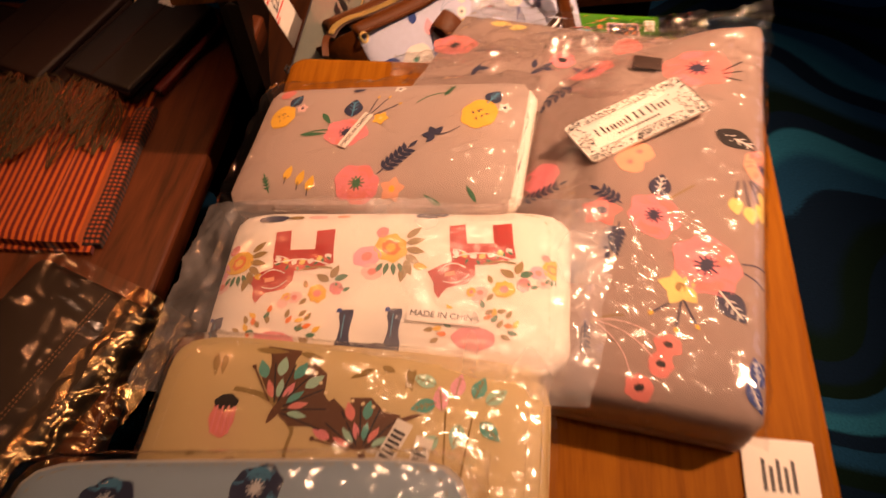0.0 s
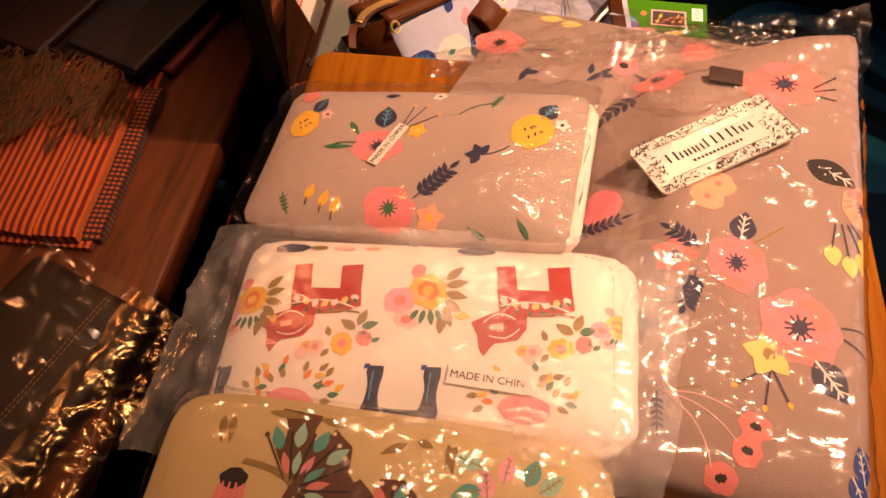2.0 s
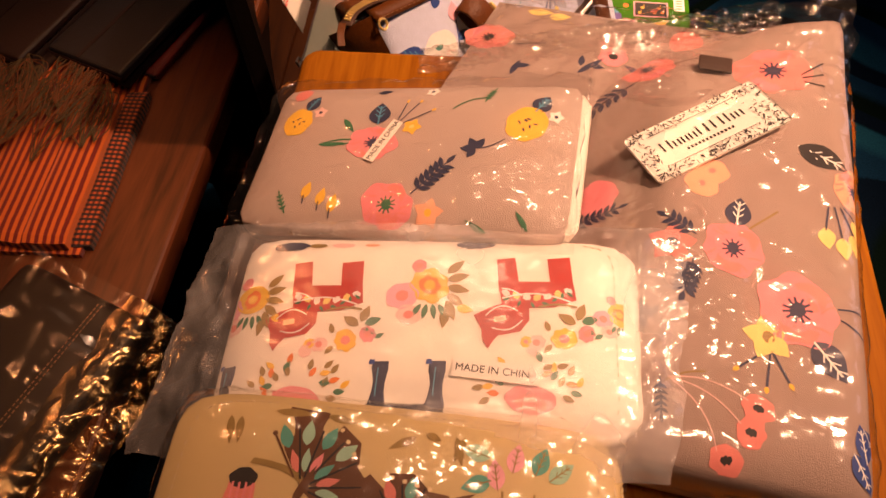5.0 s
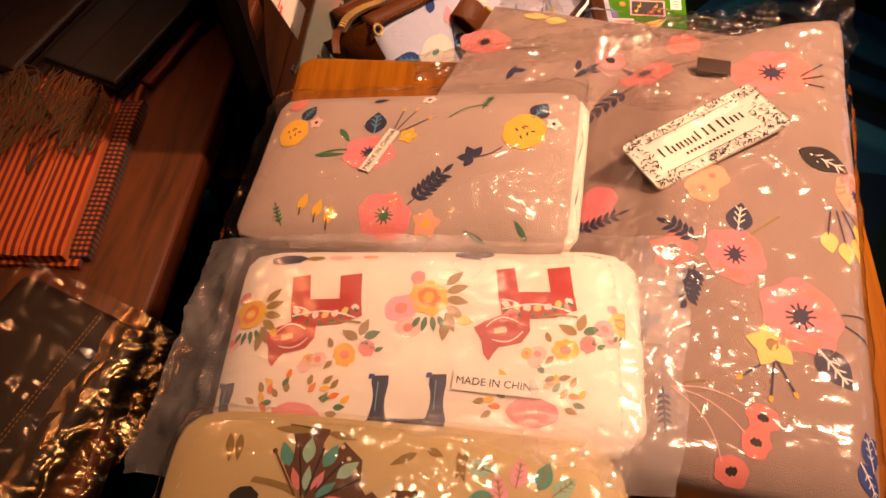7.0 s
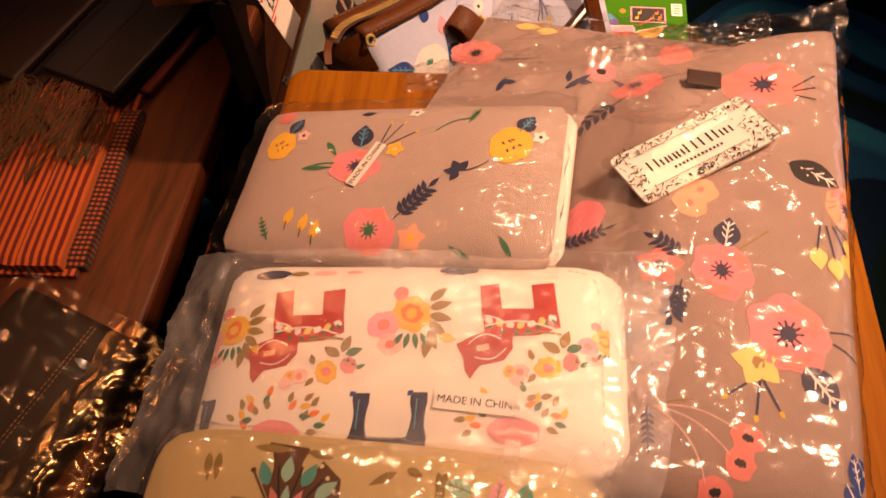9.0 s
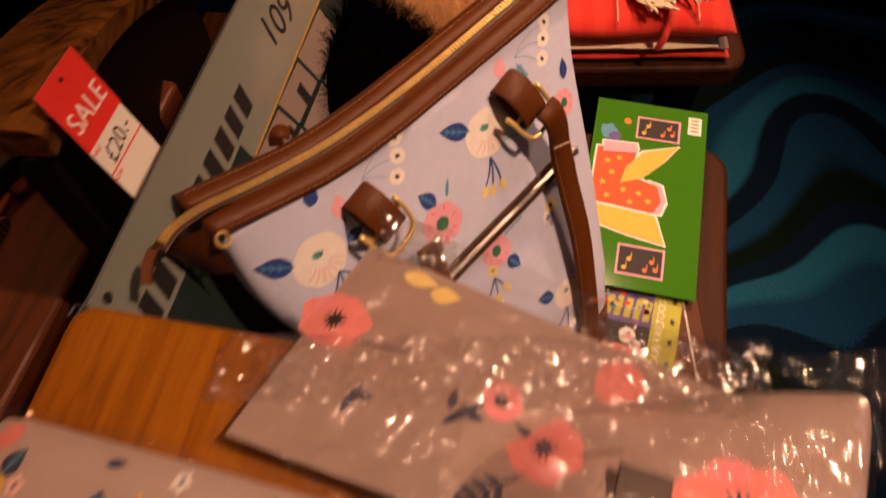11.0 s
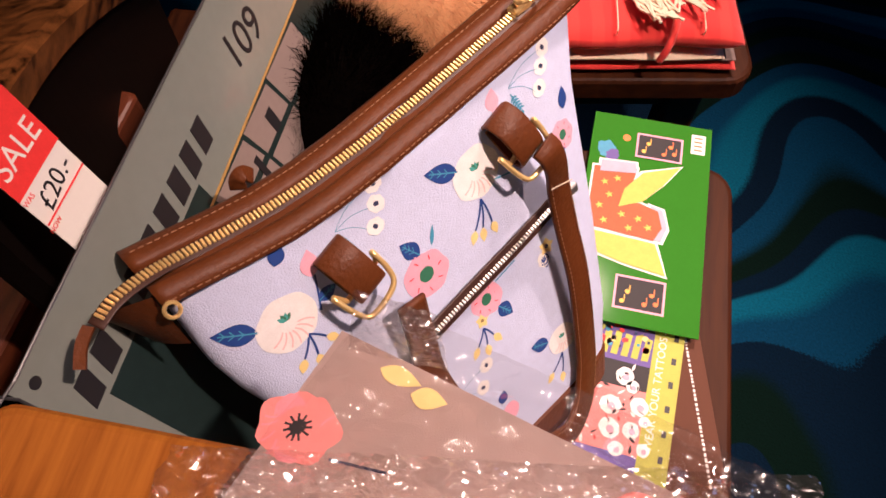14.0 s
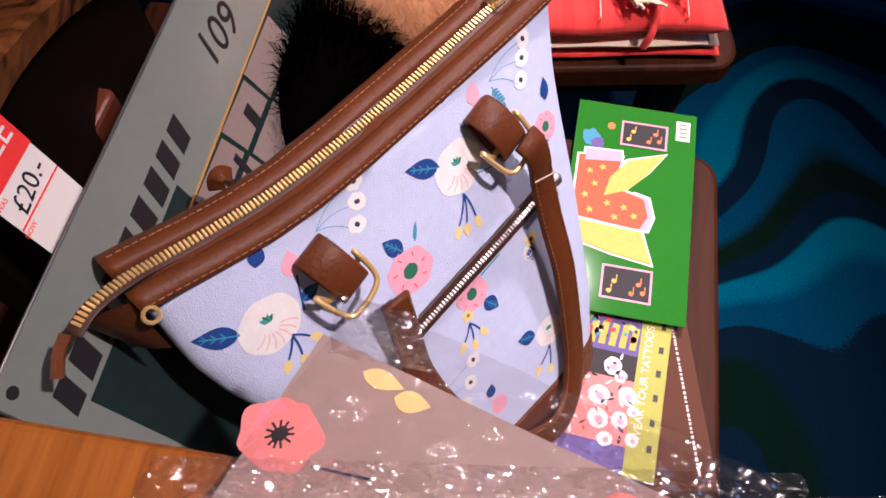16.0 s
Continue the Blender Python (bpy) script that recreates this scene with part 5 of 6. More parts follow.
def strap_tab(x, y, turn):
    """A leather loop sewn to the front, holding a D-shaped ring."""
    m = pose(x, y, 0, 0, 0, turn)
    loop = curve_points([(0, 0.014, 0.003), (0, 0.004, 0.004), (0, -0.010, 0.007), (0, -0.0165, 0.012), (0, -0.013, 0.018), (0, -0.002, 0.019), (0, 0.011, 0.016), (0, 0.0185, 0.008), (0, 0.0170, 0.002)], 6)
    nrm = [Vector((0, p_.y + 0.001, p_.z - 0.010)) for p_ in loop]
    part("strap_tab", moved(band(loop, nrm, 0.0225, 0.0024), m), LEATHER, hb, "brown leatherette strap tab", smooth=True)
    ring = curve_points([(-0.0150, -0.0090, 0.0130), (0.0, -0.0100, 0.0110), (0.0130, -0.0070, 0.0130), (0.0150, 0.0010, 0.0160), (0.0135, -0.0150, 0.0200), (0.0070, -0.0215, 0.0225), (-0.0100, -0.0230, 0.0225), (-0.0165, -0.0180, 0.0205), (-0.0190, 0.0010, 0.0150), (-0.0150, -0.0090, 0.0130)], 5)
    part("d_ring", moved(tube(ring, 0.0018, 8), m), GOLD, hb, "gold D-shaped ring", smooth=True)


strap_tab(0.045, 0.004, 14)
strap_tab(0.180, 0.004, 14)
hp = curve_points([(0.187, -0.004, 0.0255), (0.189, -0.012, 0.0285), (0.1915, -0.026, 0.0250), (0.192, -0.045, 0.019), (0.190, -0.080, 0.015), (0.186, -0.125, 0.013), (0.177, -0.175, 0.009), (0.167, -0.212, 0.007), (0.148, -0.238, 0.010), (0.120, -0.242, 0.016), (0.080, -0.215, 0.018), (0.060, -0.160, 0.016), (0.054, -0.105, 0.012), (0.060, -0.064, 0.014), (0.064, -0.036, 0.018)], 8)
part("handle", band(hp, [Vector((0.05, 0.1, 1))] * len(hp), 0.0205, 0.0040), LEATHER, hb, "brown leatherette carrying handle", smooth=True)
part("handle_seam", band([Vector((0.1922 + 0.0105 * s, -0.040 - 0.003 * s, 0.0236)) for s in (-0.85, 0.85)], (0, 0, 1), 0.0008, 0.0006), material("pale_thread", (0.6, 0.5, 0.36), 0.7), hb)
st = []
for sgn in (-1, 1):
    ev = even(hp, 0.004)
    for a, b in list(zip(ev, ev[1:]))[8:]:
        d = (b - a).normalized()
        sd = d.cross(Vector((0.05, 0.1, 1))).normalized() * (0.0082 * sgn)
        st.append(tube([a + sd + Vector((0, 0, 0.0024)), a + (b - a) * 0.6 + sd + Vector((0, 0, 0.0024))], 0.0003, 4))
part("handle_stitching", join(*st), material("tan_thread", (0.28, 0.14, 0.06), 0.7), hb)
bt = curve_points([(0.030, 0.056, -0.055), (0.032, 0.062, -0.053), (0.037, 0.0635, -0.053), (0.041, 0.058, -0.054)], 6)
part("back_strap_tab", band(bt, (0, 0.6, 0.5), 0.010, 0.002), LEATHER, hb, smooth=True)

# ---- tin sign leaning behind the handbag; its brand lettering as plain blocks ----
SM = frame_matrix((-0.092, 0.56, 0.631), (0.028, 1.0, 0.0), (-0.348, 0.01, 0.937)) @ pose(0, -0.0005, 0, 0, 0, -2.6)
TIN = material("grey_green_enamel", (0.20, 0.225, 0.195), 0.2, var=0.12, scale=12, coat=0.5)
TIN2 = material("beige_pink_enamel", (0.25, 0.20, 0.175), 0.35, var=0.15, scale=18, coat=0.4)
sign = thing("tin_sign", "painted tin sign with dark block lettering and rolled edge", "sign", SM)
part("sheet", box(-0.010, 0.400, -0.302, 0.010, -0.0015, 0.0, 0.0005), TIN, sign, "pale grey-green painted sheet")
part("rolled_edge", tube(curve_points([(-0.010, -0.300, 0), (-0.011, -0.15, 0), (-0.010, 0.004, 0), (-0.004, 0.0105, 0), (0.2, 0.0108, 0), (0.400, 0.0105, 0)], 4), 0.0009), material("dull_tin", (0.10, 0.10, 0.10), 0.35, metal=0.6), sign)
part("hole", loft([[Vector((0.0035 * math.cos(a), 0.0035 * math.sin(a), z)) for a in [i * 0.524 for i in range(12)]] for z in (0.0001, 0.0004)]), INK, sign)
lx = 0.002
for i, wd in enumerate((0.016, 0.019, 0.019, 0.018, 0.018, 0.018, 0.017, 0.016, 0.017)):
    sl = 0.004
    hgt, y0, wd = 0.0190, -0.0400, wd * 0.76
    outer = ((lx, y0), (lx + wd, y0), (lx + wd + sl, y0 + hgt), (lx + sl, y0 + hgt))
    base = [Vector((a, b, 0.0002)) for a, b in outer]
    geos = [loft([base, [p + Vector((0, 0, 0.0005)) for p in base]])]
    part("lettering_block", join(*geos), INK, sign)
    lx += wd / 0.76 + 0.0034
# Dark teal panel puts the handbag's shade onto the sign's lower part.
part("bag_shade_panel", box(0.012, 0.150, -0.298, -0.0440, 0.0001, 0.0004), material("dark_teal_print_and_shade", (0.014, 0.026, 0.025), 0.35, var=0.4, scale=14, spec=0.3), sign)
part("strip_border", box(0.105, 0.396, -0.0610, -0.0590, 0.0005, 0.0008), material("ochre_enamel", (0.42, 0.26, 0.06), 0.35), sign)
words("written_number", "109", 0.034, pose(0.264, -0.030, 0.0003, 0, 0, -8), INK, sign)
part("picture_ground", box(0.112, 0.396, -0.298, -0.0612, 0.0001, 0.00045), material("dark_teal_print_and_shade", (0.014, 0.026, 0.025), 0.35), sign)
for i, (x, y, w_, h_) in enumerate(((0.150, -0.062, 0.052, 0.026), (0.206, -0.062, 0.048, 0.030), (0.258, -0.062, 0.06, 0.034), (0.160, -0.092, 0.05, 0.034), (0.214, -0.096, 0.05, 0.034), (0.268, -0.100, 0.05, 0.034))):
    pts = [(x, y), (x + w_, y - 0.002), (x + w_ + 0.006, y - h_), (x + 0.006, y - h_ + 0.002)]
    base = [Vector((a, b, 0.0005)) for a, b in reversed(pts)]
    part("picture_panel", loft([base, [p + Vector((0, 0, 0.0003)) for p in base]]), TIN2, sign)
for x, y, w_, h_ in ((0.176, -0.070, 0.008, 0.020), (0.196, -0.080, 0.006, 0.024), (0.232, -0.074, 0.010, 0.018)):
    part("picture_mark", box(x, x + w_, y - h_, y, 0.0009, 0.0012), INK, sign)
part("round_motif", loft([[Vector((0.085 + 0.016 * math.cos(a), -0.080 + 0.016 * math.sin(a), z)) for a in [i * 0.35 for i in range(18)]] for z in (0.0002, 0.0006)]), material("print_coral", PAL["coral"], 0.6), sign)

# ---- sale tag ----
SA = frame_matrix((-0.140, 0.679, 0.626), (0.0, 0.99, -0.12), (-0.34, -0.05, 0.93))
stg = thing("sale_tag", "red and white card sale tag with a handwritten price", "price tag", SA)
part("card", box(-0.024, 0.024, -0.054, 0.047, -0.0008, 0, 0.0003), CARDSTOCK, stg)
part("red_header", box(-0.0242, 0.0242, 0.001, 0.0472, 0.0001, 0.0006), material("print_signal", PAL["signal"], 0.4), stg)
part("red_rule", box(-0.0235, 0.0235, -0.0205, -0.0195, 0.0001, 0.0005), material("print_signal", PAL["signal"], 0.4), stg)
words("sale_word", "SALE", 0.0195, pose(0, 0.0175, 0.0008), CARDSTOCK, stg, "white capital lettering")
words("price", "£20.-", 0.0165, pose(0.001, -0.011, 0.0003, 0, 0, 8), INK, stg, "handwritten black price")
words("was", "WAS", 0.0045, pose(-0.019, -0.003, 0.0003), material("print_signal", PAL["signal"], 0.4), stg)
words("now", "NOW", 0.0045, pose(-0.020, -0.024, 0.0003), material("print_signal", PAL["signal"], 0.4), stg)
part("eyelet", loft([[Vector((0.0016 * math.cos(a), 0.041 + 0.0016 * math.sin(a), z)) for a in [i * 0.785 for i in range(8)]] for z in (0.0006, 0.0009)]), INK, stg)

# ---- cards on the low table ----
KM = pose(0.27, 0.86, LOW, 0, 0, -5)
c5 = Matrix.Rotation(radians(5), 2)


def c(x, y):
    return tuple(c5 @ Vector((x, y)))


GREEN_CARD = material("green_gloss_card", PAL["lime"], 0.10, var=0.10, scale=30, spec=0.08)
gc = thing("letter_card", "glossy green card with a large decorated letter", "greeting card", KM)
part("card", box(-0.075, 0.044, -0.117, 0.116, 0.012, 0.0135, 0.0004), GREEN_CARD, gc)
part("backing", box(-0.070, 0.040, -0.112, 0.111, 0.006, 0.0118), CARDSTOCK, gc)
gp = Print(lambda x, y, lift: Vector((x, y, 0.0135 + lift)), gc)
pieces = [("tomato", [(-0.068, 0.048), (-0.026, 0.052), (-0.032, 0.008), (-0.068, 0.002)], "letter_body"),
          ("tomato", [(-0.068, 0.006), (-0.020, 0.012), (-0.002, 0.006), (0.003, -0.012), (-0.004, -0.027), (-0.068, -0.022)], "letter_body"),
          ("yellow", [(-0.040, 0.004), (-0.036, 0.026), (-0.020, 0.048), (0.016, 0.062), (0.000, 0.036), (-0.018, 0.014)], "letter_wedge"),
          ("yellow", [(-0.068, -0.026), (-0.002, -0.030), (0.010, -0.062), (-0.030, -0.056), (-0.068, -0.046)], "letter_wedge"),
          ("rose", [(-0.062, 0.056), (-0.028, 0.058), (-0.026, 0.046), (-0.062, 0.042)], "letter_band"),
          ("rose", [(-0.010, 0.012), (0.002, 0.008), (0.008, -0.010), (0.003, -0.027), (-0.006, -0.026), (-0.002, -0.008)], "letter_band")]
for col, pts, nm in pieces:
    cx, cy = sum(p[0] for p in pts) / len(pts), sum(p[1] for p in pts) / len(pts)
    gp.fill("white", [(x + math.copysign(0.0022, x - cx), y + math.copysign(0.0022, y - cy)) for x, y in pts])
gp.emit("letter_border")
gp.lift = 0.0004
for col, pts, nm in pieces:
    gp.fill(col, pts)
    gp.emit(nm)
    gp.lift = 0.0004 + 0.00003 * len(nm + col) + 0.0001 * (pts[0][1] > 0) + 0.00005 * (len(pts) - 4)
gp.lift = 0.0012
for x, y in ((-0.056, 0.030), (-0.044, 0.036), (-0.050, 0.016), (-0.058, 0.002), (-0.036, -0.004), (-0.020, -0.006), (-0.028, -0.018), (-0.052, -0.014), (-0.010, -0.014)):
    gp.fill("yellow", [(x + (0.0042 if i % 2 else 0.0018) * math.cos(i * 0.628), y + (0.0042 if i % 2 else 0.0018) * math.sin(i * 0.628)) for i in range(10)])
    gp.emit("printed_star")
    gp.lift = 0.0012
for x0, x1, y0, y1 in ((-0.030, 0.016, 0.066, 0.096), (-0.034, 0.012, -0.102, -0.068)):
    gp.fill("rose", [(x0, y0), (x1, y0), (x1, y1), (x0, y1)])
    gp.fill("black", [(x0 + 0.002, y0 + 0.002), (x1 - 0.002, y0 + 0.002), (x1 - 0.002, y1 - 0.002), (x0 + 0.002, y1 - 0.002)])
    for i, (dx, dy, cc) in enumerate(((0.008, 0.008, "yellow"), (0.012, 0.018, "yellow"), (0.028, 0.008, "orange"), (0.034, 0.018, "orange"), (0.038, 0.010, "orange"))):
        gp.disc(cc, (x0 + dx, y0 + dy), 0.0022)
        gp.line(cc, (x0 + dx + 0.002, y0 + dy), (x0 + dx + 0.002, y0 + dy + 0.007), 0.0008)
    gp.emit("printed_window")
gp.fill("white", [(0.024, 0.082), (0.038, 0.082), (0.038, 0.106), (0.024, 0.106)])
for i in range(4):
    gp.fill("khaki", [(0.027, 0.086 + 0.005 * i), (0.035, 0.086 + 0.005 * i), (0.035, 0.088 + 0.005 * i), (0.027, 0.088 + 0.005 * i)])
gp.emit("printed_label")
gp.disc("sky", (-0.058, 0.070), 0.010, 0.2, 5)
gp.disc("violet", (-0.052, 0.064), 0.007, 0.2, 4)
gp.disc("orange", (-0.040, 0.088), 0.004)
gp.emit("printed_blob")

tc1 = thing("sticker_sheet", "glossy card of temporary tattoos with a yellow edge", "sticker card", pose(0.303, 0.862, LOW, 0, 0, -8))
part("card", box(-0.085, 0.008, -0.260, -0.085, 0.003, 0.0045, 0.0003), material("print_violet", PAL["violet"], 0.3), tc1)
tp = Print(lambda x, y, lift: Vector((x, y, 0.0045 + lift)), tc1)
tp.fill("olive", [(-0.018, -0.259), (0.008, -0.259), (0.008, -0.086), (-0.018, -0.086)])
tp.emit("yellow_edge")
for i in range(6):
    tp.fill("olive", [(-0.072 + 0.009 * i, -0.150), (-0.066 + 0.009 * i, -0.150), (-0.064 + 0.009 * i, -0.125 - 0.004 * (i % 2)), (-0.070 + 0.009 * i, -0.128)])
    tp.emit("printed_shape")
for x, y, r in ((-0.062, -0.112, 0.008), (-0.070, -0.124, 0.009), (-0.030, -0.105, 0.003), (-0.026, -0.118, 0.003), (-0.034, -0.112, 0.002), (-0.024, -0.14, 0.003)):
    tp.disc("olive" if r > 0.005 else "signal", (x, y), r)
    tp.emit("printed_shape")
tp.fill("black", [(-0.08, -0.205), (-0.018, -0.205), (-0.018, -0.155), (-0.08, -0.155)])
tp.fill("coral", [(-0.08, -0.235), (-0.018, -0.235), (-0.018, -0.178), (-0.08, -0.178)])
tp.emit("printed_ground")
tq = Print(lambda x, y, lift: Vector((x, y, 0.0049 + lift)), tc1)
for x, y, r in ((-0.052, -0.168, 0.010), (-0.044, -0.176, 0.007), (-0.060, -0.196, 0.011), (-0.036, -0.192, 0.010), (-0.058, -0.216, 0.011), (-0.040, -0.214, 0.009), (-0.030, -0.204, 0.006), (-0.050, -0.232, 0.008), (-0.028, -0.228, 0.007)):
    tq.disc("white", (x + 0.014, y), r * 0.8, 0.06, 5)
    tq.disc("rose", (x + 0.015, y - 0.001), r * 0.3)
    tq.emit("printed_shape")
random.seed(21)
for i in range(70):
    x, y = random.uniform(-0.082, -0.022), random.uniform(-0.150, -0.090)
    tq.disc(random.choice(("sky", "navy", "violet", "signal", "lemon", "black", "olive")), (x, y), random.uniform(0.0010, 0.0032), 0.25, 4, random.uniform(0.6, 1.5), 12)
    tq.emit("printed_speck")
for i in range(40):
    x, y = random.uniform(-0.082, -0.022), random.uniform(-0.235, -0.160)
    tq.leaf(random.choice(("black", "black", "signal", "white")), (x, y), random.uniform(0.004, 0.009), random.uniform(0.0012, 0.003), random.uniform(0, 360))
    tq.emit("printed_stroke")
words("edge_text", "WEAR YOUR TATTOOS - RE", 0.0098, pose(-0.010, -0.166, 0.0049, 0, 0, 90), CARDSTOCK, tc1, "white capital lettering along the edge")
part("edge_marks", join(*[box(-0.001, 0.003, -0.235 + 0.022 * i, -0.229 + 0.022 * i, 0.0049, 0.0051) for i in range(6)]), INK, tc1)
tc2 = thing("brown_leaflet", "brown leaflet with a line of small pale writing", "leaflet", pose(0.258, 0.86, LOW, 0, 0, 8))
part("sheet", box(-0.04, 0.034, -0.262, -0.090, 0.0005, 0.002, 0.0003), material("brown_paper", (0.095, 0.028, 0.005), 0.75, var=0.2, scale=60), tc2)
x_ = -0.250
marks = []
while x_ < -0.105:
    L = random.uniform(0.0012, 0.0035)
    marks.append(box(0.0195, 0.0215, x_, x_ + L, 0.0021, 0.0023))
    x_ += L + random.uniform(0.0007, 0.0022)
part("writing_marks", join(*marks), CARDSTOCK, tc2)


# ---- stool: red tartan scarf ----
RED = stripes("red_wool", (0.66, 0.028, 0.010), (0.70, 0.04, 0.016), 40)
CREAM_WOOL = material("cream_wool", (0.76, 0.64, 0.46), 0.95, var=0.2, bump=0.6)
GREY_WOOL = material("grey_wool", (0.20, 0.15, 0.13), 0.95, var=0.2, bump=0.6)
RM = pose(0.135, 1.200, 0.375, 0, 0, 7)
rs = thing("folded_scarf", "folded red woollen scarf with cream lines and fringe", "scarf", RM)


def fold(x0, x1, y0, y1, z0, z1, seed, sag=0.004):
    """A soft folded layer with a rounded front and side."""
    def ringat(t):
        x = x0 + (x1 - x0) * t
        sq = 1 - 0.75 * max(0, (t - 0.94) / 0.06) ** 2
        zc, hz = (z0 + z1) / 2, (z1 - z0) / 2 * sq
        out = []
        for i in range(20):
            a = 2 * math.pi * i / 20
            yy, zz = math.cos(a), math.sin(a)
            g = (abs(yy) ** 3.2 + abs(zz) ** 3.2) ** (1 / 3.2)
            y_ = (y0 + y1) / 2 + (y1 - y0) / 2 * yy / g
            out.append(Vector((x, y_ + 0.004 * noise.noise((x * 14, seed, 1)), max(0.001, zc + hz * zz / g + sag * noise.noise((x * 11, y_ * 11, seed)) * (1 if zz > 0 else 0.15)))))
        return out
    return loft([ringat(i / 30) for i in range(31)])


part("lower_fold", fold(-0.18, 0.185, -0.190, 0.19, 0.0005, 0.016, 1), RED, rs, smooth=True)
part("grey_fold", fold(-0.18, 0.183, -0.188, 0.19, 0.0155, 0.0205, 2, 0.001), GREY_WOOL, rs, "grey-brown woven layer", smooth=True)
part("cream_fold", fold(-0.18, 0.17, -0.190, 0.19, 0.0200, 0.0240, 3, 0.001), CREAM_WOOL, rs, "cream woven layer", smooth=True)
part("upper_fold", fold(-0.18, 0.182, -0.190, 0.19, 0.0235, 0.064, 4, 0.006), RED, rs, smooth=True)
for off in (-0.05, 0.0, 0.07, 0.14):
    part("cream_line", tube(curve_points([(-0.18 + 0.06 * i, -0.155 + off + 0.02 * i, 0.0655) for i in range(7)], 4), 0.0007, 4), CREAM_WOOL, rs)


def tassel(parent, base, tip, r, mat, n=5, seed=0):
    rnd = random.Random(seed)
    b, t = Vector(base), Vector(tip)
    strands = []
    for i in range(n):
        o = Vector((rnd.uniform(-1, 1), rnd.uniform(-1, 1), rnd.uniform(0, 1))) * r
        m1 = b.lerp(t, 0.4) + o * 1.2 + Vector((rnd.uniform(-1, 1), rnd.uniform(-1, 1), 0)) * (t - b).length * 0.26
        strands.append(tube(curve_points([b + o * 0.3, m1, t + o * 1.6], 5), r * 0.55, 5, 0.8))
    part("tassel", join(*strands), mat, parent)


for x in (-0.02, 0.055, 0.14):
    part("cream_line", tube(curve_points([(x, -0.186, 0.052), (x, -0.180, 0.0625), (x + 0.004, -0.10, 0.0660), (x + 0.012, 0.0, 0.0660)], 5), 0.0007, 4), CREAM_WOOL, rs)
random.seed(11)
for i in range(20):
    bx = 0.068 + 0.0062 * i
    tassel(rs, (bx, -0.145 + 0.005 * i, 0.068), (bx + random.uniform(0.005, 0.04), -0.195 + random.uniform(-0.012, 0.02) + 0.005 * i, 0.070), 0.0032, CREAM_WOOL, 5, i)
loop = curve_points([(0.085, -0.13, 0.069), (0.100, -0.150, 0.073), (0.112, -0.175, 0.066), (0.106, -0.196, 0.048), (0.100, -0.200, 0.030)], 6)
part("red_cord", tube(loop, 0.0045, 8, 0.8), RED, rs, smooth=True)

# patterned cloth corner on the scarf
pc = thing("patterned_cloth", "black cloth with a white printed pattern, folded", "cloth", RM)
part("cloth", moved(sheet(lambda i, j: Vector((-0.060 + 0.055 * i + 0.02 * j, -0.150 + 0.10 * j + 0.055 * i, 0.072 + 0.006 * math.sin(3 * i) + 0.004 * j)), 8, 8, 0.004), Matrix()), material("black_cloth", (0.03, 0.028, 0.035), 0.85, bump=0.4), pc)
for i in range(9):
    part("white_print", tube([Vector((-0.045 + 0.011 * (i % 5) + 0.012 * (i // 5), -0.130 + 0.011 * (i % 5) + 0.022 * (i // 5), 0.082)), Vector((-0.040 + 0.011 * (i % 5) + 0.012 * (i // 5), -0.122 + 0.011 * (i % 5) + 0.022 * (i // 5), 0.083))], 0.0012, 4), CARDSTOCK, pc)


# ---- fur throw behind the handbag ----
def fur(name, label, centre, radii, mat, count, length, seed):
    rnd = random.Random(seed)
    t = thing(name, label, "fur hat", Matrix.Translation(centre))
    rings = []
    for k_ in range(1, 12):
        ph = math.pi * k_ / 12
        rings.append([Vector((radii[0] * math.sin(ph) * math.cos(a), radii[1] * math.sin(ph) * math.sin(a), -radii[2] * math.cos(ph))) for a in [2 * math.pi * i / 24 for i in range(24)]])
    part("pile_base", loft(rings), mat, t, smooth=True)
    v, f = [], []
    for _ in range(count):
        d = Vector((rnd.gauss(0, 1), rnd.gauss(0, 1), abs(rnd.gauss(0, 0.9)))).normalized()
        p = Vector((d.x * radii[0], d.y * radii[1], d.z * radii[2])) * 0.97
        tipdir = (d + Vector((rnd.uniform(-0.5, 0.5), rnd.uniform(-0.9, 0.1), rnd.uniform(-0.3, 0.3)))).normalized()
        s_ = tipdir.orthogonal().normalized() * 0.00035
        L = length * rnd.uniform(0.5, 1.1)
        o = len(v)
        m_ = p + d * L * 0.5
        e = p + d * L * 0.3 + tipdir * L * 0.8
        v += [p + s_, p - s_, m_ + s_ * 0.8, m_ - s_ * 0.8, e]
        f += [(o, o + 1, o + 3, o + 2), (o + 2, o + 3, o + 4)]
    tagged(part("hairs", (v, f), mat, t), kind="stuff")
    return t


BLACK_FUR = material("black_fur", (0.0018, 0.0013, 0.0011), 1.0, var=0.4, spec=0.0)
TAN_FUR = material("tan_fur", (0.72, 0.42, 0.17), 0.75, var=0.35, scale=60)
fur("black_fur_hat", "fluffy black faux fur hat", (-0.040, 0.868, 0.463), (0.082, 0.088, 0.070), BLACK_FUR, 16000, 0.026, 3)
fur("tan_fur_hat", "fluffy tan faux fur hat", (0.008, 1.005, 0.475), (0.118, 0.085, 0.080), TAN_FUR, 16000, 0.022, 5)

# ---- dark board standing beside the sign ----
bd = thing("chair_back", "dark varnished curved wooden chair back with streaky grain", "chair")


def rail_line(i):
    a, b = Vector((-0.152, 0.640, 0.662)), Vector((-0.262, 1.04, 0.445))
    return a.lerp(b, i) + Vector((-0.018 * math.sin(i * 3.1), 0, 0.010 * math.sin(i * 3.1)))


